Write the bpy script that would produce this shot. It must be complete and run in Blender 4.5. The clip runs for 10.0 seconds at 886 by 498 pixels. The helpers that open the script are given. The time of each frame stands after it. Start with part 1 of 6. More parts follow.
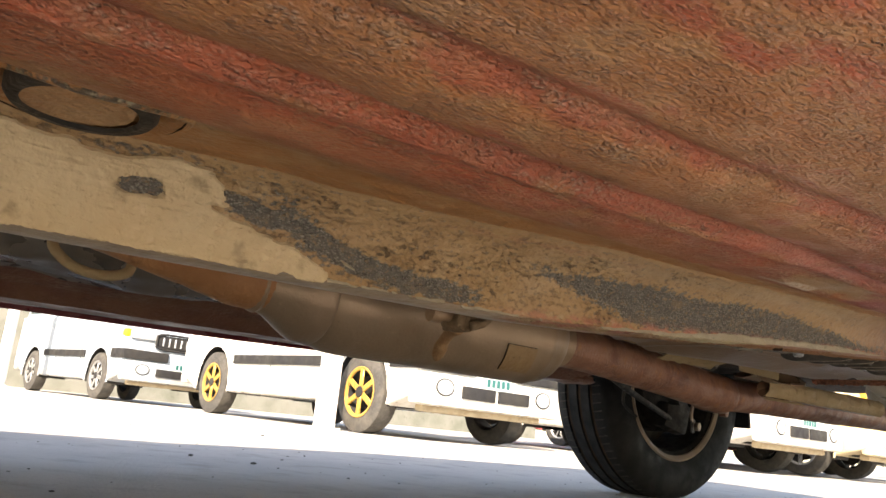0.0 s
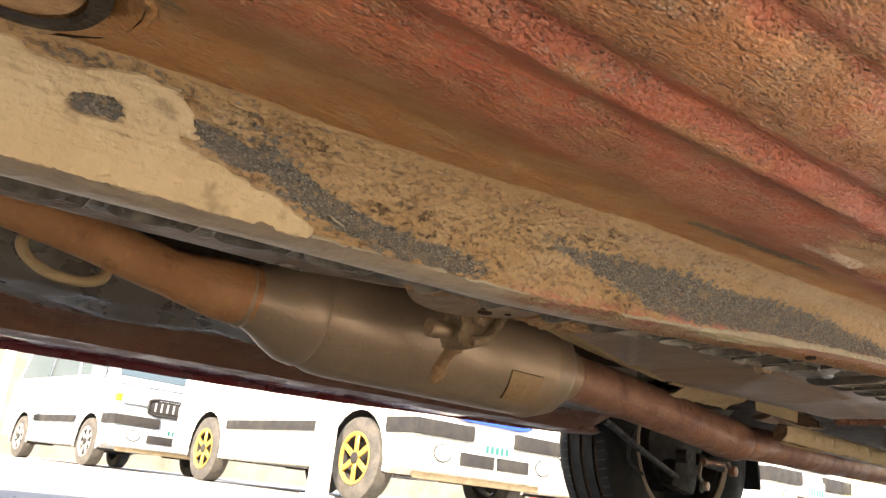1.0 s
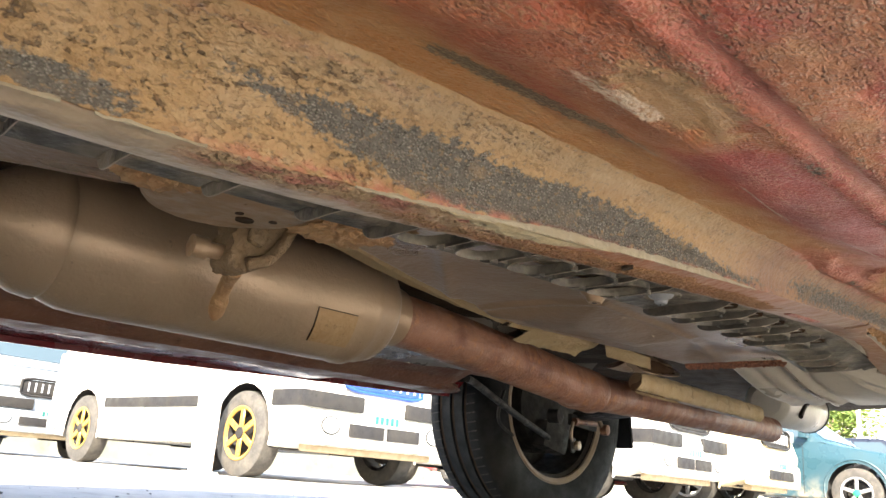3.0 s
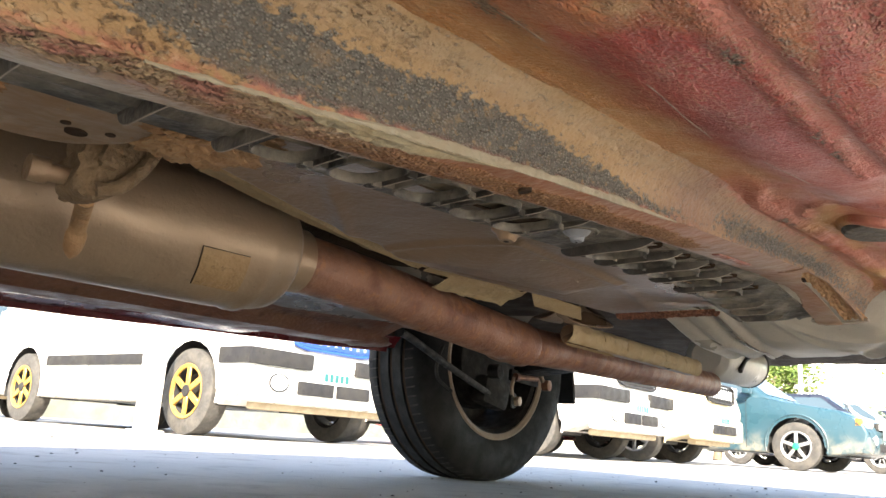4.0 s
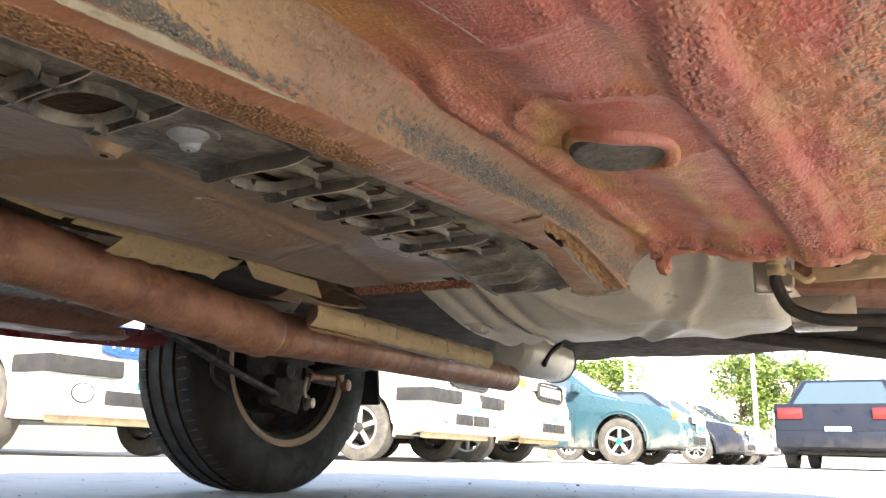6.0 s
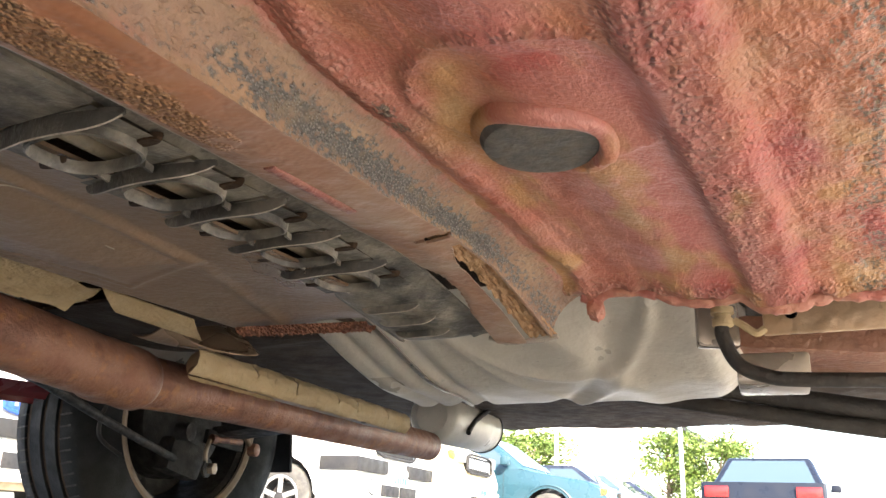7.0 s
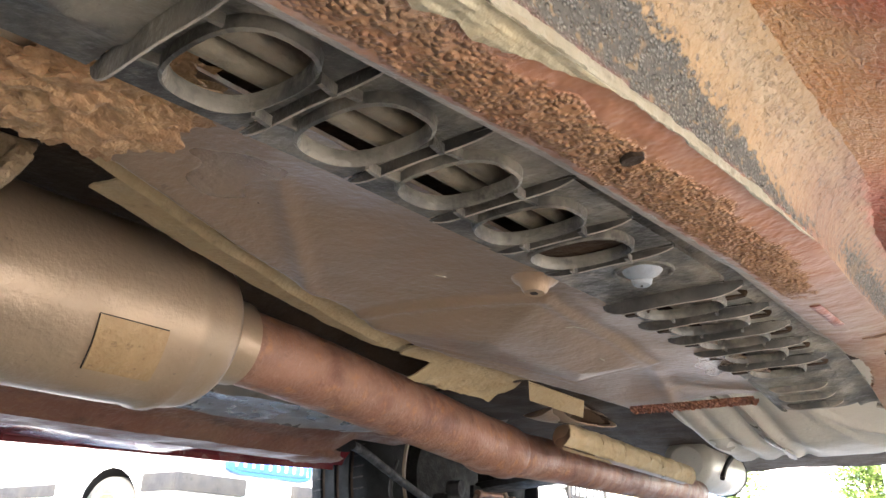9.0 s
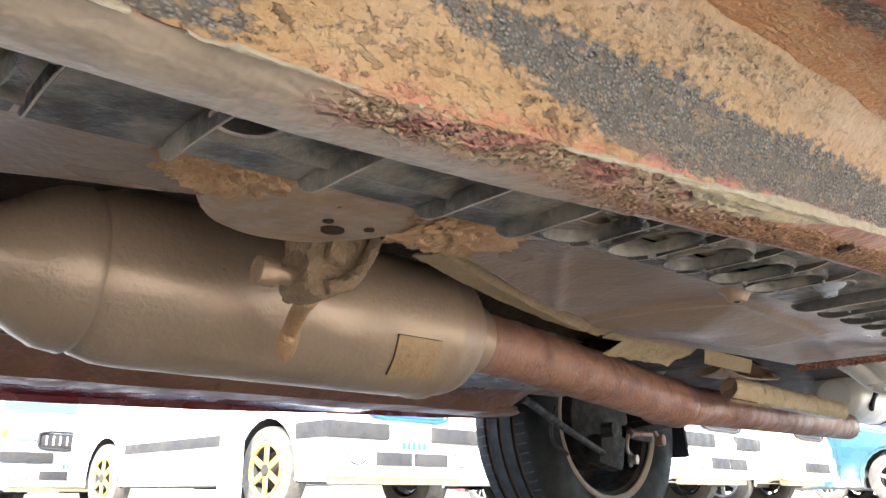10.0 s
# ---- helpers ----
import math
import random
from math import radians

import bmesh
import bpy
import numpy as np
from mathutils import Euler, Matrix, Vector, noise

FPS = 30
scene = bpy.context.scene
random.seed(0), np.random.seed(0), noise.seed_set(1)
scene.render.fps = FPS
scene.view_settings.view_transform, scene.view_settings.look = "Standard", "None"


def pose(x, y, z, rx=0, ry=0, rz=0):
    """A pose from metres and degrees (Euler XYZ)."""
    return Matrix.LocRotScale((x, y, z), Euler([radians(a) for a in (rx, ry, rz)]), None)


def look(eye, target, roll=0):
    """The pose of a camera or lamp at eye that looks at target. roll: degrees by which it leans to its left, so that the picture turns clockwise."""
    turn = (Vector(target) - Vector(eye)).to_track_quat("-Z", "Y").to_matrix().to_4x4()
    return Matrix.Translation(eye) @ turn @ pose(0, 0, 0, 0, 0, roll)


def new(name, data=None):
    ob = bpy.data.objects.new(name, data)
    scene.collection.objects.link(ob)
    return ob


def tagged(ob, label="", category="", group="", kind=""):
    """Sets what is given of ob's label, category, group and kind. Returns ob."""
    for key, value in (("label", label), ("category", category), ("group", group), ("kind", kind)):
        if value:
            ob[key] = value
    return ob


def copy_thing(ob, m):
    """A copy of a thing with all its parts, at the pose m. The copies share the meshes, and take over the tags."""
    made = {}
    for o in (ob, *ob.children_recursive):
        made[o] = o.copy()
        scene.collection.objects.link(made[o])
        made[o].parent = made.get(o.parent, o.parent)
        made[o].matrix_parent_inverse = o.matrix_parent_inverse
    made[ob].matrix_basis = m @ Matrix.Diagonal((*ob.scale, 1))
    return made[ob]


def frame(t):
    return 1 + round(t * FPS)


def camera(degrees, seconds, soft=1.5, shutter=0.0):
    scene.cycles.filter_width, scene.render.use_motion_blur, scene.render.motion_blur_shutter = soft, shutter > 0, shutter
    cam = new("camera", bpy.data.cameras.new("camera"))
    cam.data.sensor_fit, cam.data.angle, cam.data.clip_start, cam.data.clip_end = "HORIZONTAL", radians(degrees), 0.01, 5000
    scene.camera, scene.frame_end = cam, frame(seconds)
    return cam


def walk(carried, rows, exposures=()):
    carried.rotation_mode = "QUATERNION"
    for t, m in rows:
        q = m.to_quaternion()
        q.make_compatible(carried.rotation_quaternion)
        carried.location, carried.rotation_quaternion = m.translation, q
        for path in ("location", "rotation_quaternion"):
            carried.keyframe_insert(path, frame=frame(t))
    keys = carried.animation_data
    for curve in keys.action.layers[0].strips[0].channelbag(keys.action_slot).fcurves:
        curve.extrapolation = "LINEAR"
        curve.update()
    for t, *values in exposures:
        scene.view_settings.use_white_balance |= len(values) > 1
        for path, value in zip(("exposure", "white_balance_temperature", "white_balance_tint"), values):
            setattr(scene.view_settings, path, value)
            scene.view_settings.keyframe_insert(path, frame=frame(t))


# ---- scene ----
# World: X runs along the parked red car towards its tail, Y across it, Z up.
cam = camera(57.6, 10.0, soft=1.5)
PATH = [
    (0, (-0.05, -0.03, 0.139), (1.089, 1.559, 0.562), 6.0),
    (0.5, (-0.036, -0.001, 0.114), (1.069, 1.575, 0.659), 6.1),
    (1, (-0.012, 0.017, 0.102), (1.091, 1.578, 0.688), 6.4),
    (1.5, (0.019, 0.027, 0.098), (1.138, 1.571, 0.701), 6.5),
    (2, (0.047, 0.035, 0.098), (1.205, 1.548, 0.707), 6.0),
    (2.5, (0.094, 0.041, 0.097), (1.32, 1.505, 0.693), 5.2),
    (3, (0.131, 0.055, 0.096), (1.436, 1.467, 0.644), 4.3),
    (4.3, (0.235, 0.079, 0.099), (1.676, 1.394, 0.542), 3.6),
    (4.5, (0.252, 0.081, 0.099), (1.723, 1.358, 0.55), 3.2),
    (5, (0.31, 0.076, 0.097), (1.831, 1.286, 0.569), 2.9),
    (5.5, (0.366, 0.076, 0.099), (1.926, 1.229, 0.588), 2.3),
    (6, (0.421, 0.089, 0.103), (2.055, 1.135, 0.591), 1.6),
    (6.2, (0.444, 0.097, 0.1), (2.104, 1.096, 0.596), 1.2),
    (7.3, (0.532, 0.152, 0.108), (2.182, 1.015, 0.839), 3.0),
    (7.5, (0.528, 0.186, 0.101), (2.159, 1.045, 0.877), 3.2),
    (8, (0.453, 0.222, 0.098), (2.029, 1.144, 0.915), 3.2),
    (8.5, (0.379, 0.227, 0.108), (1.886, 1.284, 0.892), 2.1),
    (9, (0.312, 0.217, 0.107), (1.748, 1.399, 0.842), 1.4),
    (9.5, (0.231, 0.207, 0.112), (1.591, 1.504, 0.796), 0.7),
    (10, (0.155, 0.179, 0.117), (1.444, 1.59, 0.708), -0.4),
]
walk(cam, [(t, look(eye, target, roll)) for t, eye, target, roll in PATH],
     [(0, 1.90, 8100, 14), (0.5, 2.30, 8400, 15), (1.5, 2.56, 8000, 14), (2.5, 2.76, 7600, 12), (3.2, 2.72, 7400, 11), (4.5, 2.46, 7300, 11), (6, 2.65, 7300, 11), (7.5, 3.1, 7000, 12), (8.2, 3.5, 6900, 11), (9, 3.56, 6700, 12), (10, 3.35, 6500, 11)])

# ---- light ----
SUN_WAY = Vector((1.35, 1.35, -1.45)).normalized()
world = bpy.data.worlds.new("sky")
scene.world = world
world.use_nodes = True
_nt = world.node_tree
_sky = _nt.nodes.new("ShaderNodeTexSky")
_sky.sky_type = "NISHITA"
_sky.sun_disc = False
_sky.sun_elevation = math.asin(-SUN_WAY.z)
_sky.sun_rotation = math.atan2(-SUN_WAY.x, -SUN_WAY.y)
_nt.links.new(_sky.outputs[0], _nt.nodes["Background"].inputs[0])
_nt.nodes["Background"].inputs[1].default_value = 0.15
_sun = new("sun", bpy.data.lights.new("sun", "SUN"))
_sun.data.energy, _sun.data.angle, _sun.data.color = 4.6, radians(0.6), (1.0, 0.95, 0.88)
_sun.matrix_world = look((0, 0, 20), Vector((0, 0, 20)) + SUN_WAY)


# ---- materials ----
class Mat:
    """A procedural surface; masks are sockets from 0 to 1, in metres of the object's own space."""

    def __init__(self, name, colour, rough=0.6, metal=0.0, spec=0.5):
        self.m = bpy.data.materials.new(name)
        self.m.use_nodes = True
        self.nt = self.m.node_tree
        self.b = self.nt.nodes["Principled BSDF"]
        self.b.inputs["Roughness"].default_value = rough
        self.b.inputs["Metallic"].default_value = metal
        self.b.inputs["Specular IOR Level"].default_value = spec
        tc = self.nt.nodes.new("ShaderNodeTexCoord")
        self.at = tc.outputs["Object"]
        rgb = self.nt.nodes.new("ShaderNodeRGB")
        rgb.outputs[0].default_value = (*colour, 1)
        self.c = rgb.outputs[0]
        self.nt.links.new(self.c, self.b.inputs["Base Color"])
        self.bumped = None

    def scaled(self, s, shift=0.0):
        n = self.nt.nodes.new("ShaderNodeMapping")
        n.inputs["Scale"].default_value = s if isinstance(s, tuple) else (s, s, s)
        n.inputs["Location"].default_value = (shift, shift * 0.7, shift * 1.3)
        self.nt.links.new(self.at, n.inputs[0])
        return n.outputs[0]

    def ramp(self, v, lo, hi):
        n = self.nt.nodes.new("ShaderNodeMapRange")
        n.interpolation_type = "SMOOTHSTEP"
        n.inputs["From Min"].default_value, n.inputs["From Max"].default_value = lo, hi
        self.nt.links.new(v, n.inputs[0])
        return n.outputs[0]

    def noise(self, scale, lo=0.35, hi=0.65, detail=4, shift=0.0, rough=0.55, warp=0.0):
        n = self.nt.nodes.new("ShaderNodeTexNoise")
        n.inputs["Scale"].default_value = 1.0
        n.inputs["Detail"].default_value = detail
        n.inputs["Roughness"].default_value = rough
        n.inputs["Distortion"].default_value = warp
        self.nt.links.new(self.scaled(scale, shift), n.inputs["Vector"])
        return self.ramp(n.outputs[0], lo, hi)

    def cells(self, scale, lo=0.0, hi=0.6, shift=0.0):
        n = self.nt.nodes.new("ShaderNodeTexVoronoi")
        n.inputs["Scale"].default_value = 1.0
        self.nt.links.new(self.scaled(scale, shift), n.inputs["Vector"])
        return self.ramp(n.outputs[0], lo, hi)

    def spot(self, centre, size, soft):
        """An oval stain with a frayed edge."""
        n = self.nt.nodes.new("ShaderNodeMapping")
        n.vector_type = "TEXTURE"
        n.inputs["Location"].default_value, n.inputs["Scale"].default_value = centre, size
        self.nt.links.new(self.at, n.inputs[0])
        far = self.nt.nodes.new("ShaderNodeVectorMath")
        far.operation = "LENGTH"
        self.nt.links.new(n.outputs[0], far.inputs[0])
        return self.ramp(self.math("ADD", self.math("MULTIPLY", far.outputs["Value"], 0.5), self.math("MULTIPLY", self.noise(120, 0.3, 0.7, detail=4, shift=81), 0.2)), 0.6 + 0.25 * soft, 0.6 - 0.25 * soft)

    def axis(self, k, lo, hi):
        n = self.nt.nodes.new("ShaderNodeSeparateXYZ")
        self.nt.links.new(self.at, n.inputs[0])
        return self.ramp(n.outputs[k], lo, hi)

    def math(self, op, a, b):
        n = self.nt.nodes.new("ShaderNodeMath")
        n.operation = op
        n.use_clamp = op in ("ADD", "SUBTRACT", "MULTIPLY")
        for i, v in enumerate((a, b)):
            if isinstance(v, (int, float)):
                n.inputs[i].default_value = v
            else:
                self.nt.links.new(v, n.inputs[i])
        return n.outputs[0]

    def mask(self, k):
        n = self.nt.nodes.new("ShaderNodeAttribute")
        n.attribute_name = "mask"
        if k == 3:
            return n.outputs["Alpha"]
        s = self.nt.nodes.new("ShaderNodeSeparateColor")
        self.nt.links.new(n.outputs["Color"], s.inputs[0])
        return s.outputs[k]

    def per_object(self):
        return self.nt.nodes.new("ShaderNodeObjectInfo").outputs["Random"]

    def lay(self, colour, mask, amount=1.0):
        n = self.nt.nodes.new("ShaderNodeMixRGB")
        n.inputs[2].default_value = (*colour, 1)
        self.nt.links.new(self.math("MULTIPLY", mask, amount), n.inputs[0])
        self.nt.links.new(self.c, n.inputs[1])
        self.c = n.outputs[0]
        self.nt.links.new(self.c, self.b.inputs["Base Color"])
        return self

    def rough(self, lo, hi, mask):
        n = self.nt.nodes.new("ShaderNodeMapRange")
        n.inputs["To Min"].default_value, n.inputs["To Max"].default_value = lo, hi
        self.nt.links.new(mask, n.inputs[0])
        self.nt.links.new(n.outputs[0], self.b.inputs["Roughness"])
        return self

    def metal(self, mask):
        self.nt.links.new(mask, self.b.inputs["Metallic"])
        return self

    def bump(self, height, dist, strength=1.0):
        n = self.nt.nodes.new("ShaderNodeBump")
        n.inputs["Distance"].default_value = dist
        n.inputs["Strength"].default_value = strength
        self.nt.links.new(height, n.inputs["Height"])
        if self.bumped:
            self.nt.links.new(self.bumped, n.inputs["Normal"])
        self.bumped = n.outputs[0]
        self.nt.links.new(self.bumped, self.b.inputs["Normal"])
        return self


def dusty(name, base, dust, rough=0.7, metal=0.0, scale=18, amount=0.7, relief=0.001, fine=220):
    """A surface with broad patches of dust and a fine grain."""
    m = Mat(name, base, rough, metal)
    m.lay(dust, m.noise(scale, 0.35, 0.7), amount)
    m.lay(tuple(c * 0.45 for c in base), m.noise(scale * 3.1, 0.58, 0.75, shift=3), 0.6)
    m.lay(tuple(min(1, c * 1.35) for c in dust), m.noise(fine * 0.5, 0.55, 0.8, shift=7), 0.35)
    m.rough(rough - 0.15, min(1, rough + 0.2), m.noise(scale * 2, 0.3, 0.7, shift=5))
    m.bump(m.noise(fine, 0.2, 0.8, detail=3), relief)
    return m.m


def stained(name, base, stain, rough=0.4, metal=0.3, scale=8, relief=0.0003, fine=200):
    """A smooth metal sheet with soft stains and a film of dust."""
    m = Mat(name, base, rough, metal)
    m.lay(stain, m.noise(scale, 0.25, 0.8, detail=3), 0.8)
    m.lay(tuple(c * 0.55 for c in base), m.noise((scale * 1.6, scale * 2.4, scale * 2), 0.45, 0.85, detail=5, shift=3), 0.35)
    m.lay(tuple(min(1, c * 1.4) for c in stain), m.noise((fine * 0.3, fine * 0.9, fine), 0.62, 0.8, shift=7, detail=3), 0.4)
    m.lay(tuple(c * 0.4 for c in base), m.noise(fine * 0.7, 0.68, 0.78, shift=11, detail=2), 0.4)
    m.rough(rough - 0.06, rough + 0.20, m.noise(scale * 1.5, 0.15, 0.85, detail=3, shift=5))
    m.bump(m.noise(fine, 0.2, 0.8, detail=3), relief)
    m.bump(m.noise(scale * 2, 0.2, 0.8, detail=2, shift=9), 0.002)
    return m.m


RED, TAN, SOIL = (0.30, 0.040, 0.032), (0.36, 0.205, 0.085), (0.24, 0.12, 0.045)


# ---- helpers for shapes ----
def thing(name, label, category, group="", kind=""):
    return tagged(new(name), label, category, group, kind)


def part(name, bm, material, parent=None, label="", smooth=True):
    """Links a bmesh as one mesh object under a thing or a part."""
    me = bpy.data.meshes.new(name)
    bmesh.ops.recalc_face_normals(bm, faces=bm.faces)
    bm.to_mesh(me)
    bm.free()
    for m in material if isinstance(material, (list, tuple)) else (material,):
        me.materials.append(m)
    for p in me.polygons:
        p.use_smooth = smooth
    if smooth:
        me.set_sharp_from_angle(angle=radians(38))
    ob = new(name, me)
    ob.parent = parent
    return tagged(ob, label)


def table(x, xs, ys):
    return float(np.interp(x, xs, ys))


def step(a, b, x):
    t = min(1.0, max(0.0, (x - a) / (b - a)))
    return t * t * (3 - 2 * t)


def lump(x, y, z, scale, octaves=3):
    return noise.fractal(Vector((x, y, z)) * scale, 0.8, 2.1, octaves)


def spaced(a, b, n):
    return [a + (b - a) * i / n for i in range(n + 1)]


def sheet(fn, us, vs, thick=None, keep=None, slots=None, masks=None):
    """A grid of fn(u, v); thick: a vector by which a back layer stands off; keep(u, v): which cells stay."""
    bm = bmesh.new()
    layer = bm.verts.layers.float_color.new("mask") if masks else None
    grid = [[bm.verts.new(fn(u, v)) for v in vs] for u in us]
    if masks:
        for u, row in zip(us, grid):
            for v, vert in zip(vs, row):
                vert[layer] = masks(u, v)
    for i in range(len(us) - 1):
        for j in range(len(vs) - 1):
            if keep and not keep((us[i] + us[i + 1]) / 2, (vs[j] + vs[j + 1]) / 2):
                continue
            f = bm.faces.new((grid[i][j], grid[i + 1][j], grid[i + 1][j + 1], grid[i][j + 1]))
            if slots:
                f.material_index = slots((us[i] + us[i + 1]) / 2, (vs[j] + vs[j + 1]) / 2)
    bmesh.ops.delete(bm, geom=[v for v in bm.verts if not v.link_faces], context="VERTS")
    if thick is not None:
        got = bmesh.ops.extrude_face_region(bm, geom=list(bm.faces), use_keep_orig=True)
        bmesh.ops.translate(bm, vec=thick, verts=[e for e in got["geom"] if isinstance(e, bmesh.types.BMVert)])
    return bm


def tube(points, r, sides=14, bm=None, caps=True, wobble=0.0):
    """A round bar through points; r: one radius or one for each point."""
    bm = bm or bmesh.new()
    pts = [Vector(p) for p in points]
    rs = r if isinstance(r, (list, tuple)) else [r] * len(pts)
    side = None
    rings = []
    for i, p in enumerate(pts):
        way = (pts[min(i + 1, len(pts) - 1)] - pts[max(i - 1, 0)]).normalized()
        if side is None:
            side = way.cross(Vector((0, 0, 1)))
            side = side if side.length > 0.05 else way.cross(Vector((0, 1, 0)))
        side = (side - way * side.dot(way)).normalized()
        up = way.cross(side)
        ring = []
        for k in range(sides):
            a = 2 * math.pi * k / sides
            q = p + (side * math.cos(a) + up * math.sin(a)) * rs[i]
            if wobble:
                q += (q - p).normalized() * wobble * lump(*q, 60)
            ring.append(bm.verts.new(q))
        rings.append(ring)
    for a, b in zip(rings, rings[1:]):
        for k in range(sides):
            bm.faces.new((a[k], a[(k + 1) % sides], b[(k + 1) % sides], b[k]))
    if caps:
        bm.faces.new(rings[0][::-1])
        bm.faces.new(rings[-1])
    return bm


def smoothed(points, n=8):
    """A curve through the points."""
    p = [Vector(q) for q in points]
    p = [2 * p[0] - p[1]] + p + [2 * p[-1] - p[-2]]
    out = []
    for i in range(1, len(p) - 2):
        for k in range(n):
            t = k / n
            out.append(0.5 * (2 * p[i] + (p[i + 1] - p[i - 1]) * t + (2 * p[i - 1] - 5 * p[i] + 4 * p[i + 1] - p[i + 2]) * t * t
                              + (3 * p[i] - p[i - 1] - 3 * p[i + 1] + p[i + 2]) * t ** 3))
    return out + [p[-2]]


def lathe(profile, start, way, sides=32, bm=None, oval=1.0, caps=True):
    """profile: (distance along way, radius)."""
    bm = bm or bmesh.new()
    way = Vector(way).normalized()
    side = way.cross(Vector((0, 0, 1)))
    side = side.normalized() if side.length > 0.05 else Vector((1, 0, 0))
    up = side.cross(way)
    rings = []
    for s, r in profile:
        c = Vector(start) + way * s
        rings.append([bm.verts.new(c + (side * math.cos(a) * oval + up * math.sin(a)) * r)
                      for a in (2 * math.pi * k / sides for k in range(sides))])
    for a, b in zip(rings, rings[1:]):
        for k in range(sides):
            bm.faces.new((a[k], a[(k + 1) % sides], b[(k + 1) % sides], b[k]))
    for ring, r in ((rings[0][::-1], profile[0][1]), (rings[-1], profile[-1][1])):
        if caps and r > 1e-4:
            bm.faces.new(ring)
    return bm


def block(size, m, bm=None, bevel=0.0, segments=2):
    """A box with softened edges, at the pose m."""
    bm = bm or bmesh.new()
    got = bmesh.ops.create_cube(bm, size=1.0, matrix=m @ Matrix.Diagonal((*size, 1)))
    if bevel:
        edges = list({e for v in got["verts"] for e in v.link_edges})
        bmesh.ops.bevel(bm, geom=edges, offset=bevel, segments=segments, affect="EDGES", profile=0.6)
    return bm


def outline_body(outline, y0, y1, bevel=0.03):
    """A solid with the given side outline (x, z), from y0 to y1."""
    bm = bmesh.new()
    a = [bm.verts.new((x, y0, z)) for x, z in outline]
    b = [bm.verts.new((x, y1, z)) for x, z in outline]
    bm.faces.new(a)
    bm.faces.new(b[::-1])
    for k in range(len(a)):
        j = (k + 1) % len(a)
        bm.faces.new((a[k], b[k], b[j], a[j]))
    if bevel:
        ring = [e for e in bm.edges if abs(e.verts[0].co.y - e.verts[1].co.y) < 1e-6]
        bmesh.ops.bevel(bm, geom=ring, offset=bevel, segments=3, affect="EDGES", profile=0.6)
    return bm


def blob(centre, size, roughness, scale, seed=0.0, levels=3):
    """A lump of mud or the like."""
    bm = bmesh.new()
    bmesh.ops.create_icosphere(bm, subdivisions=levels, radius=1.0)
    for v in bm.verts:
        d = 1 + roughness * lump(v.co.x + seed, v.co.y, v.co.z, scale)
        v.co = Vector((v.co.x * size[0] * d, v.co.y * size[1] * d, v.co.z * size[2] * d)) + Vector(centre)
    return bm


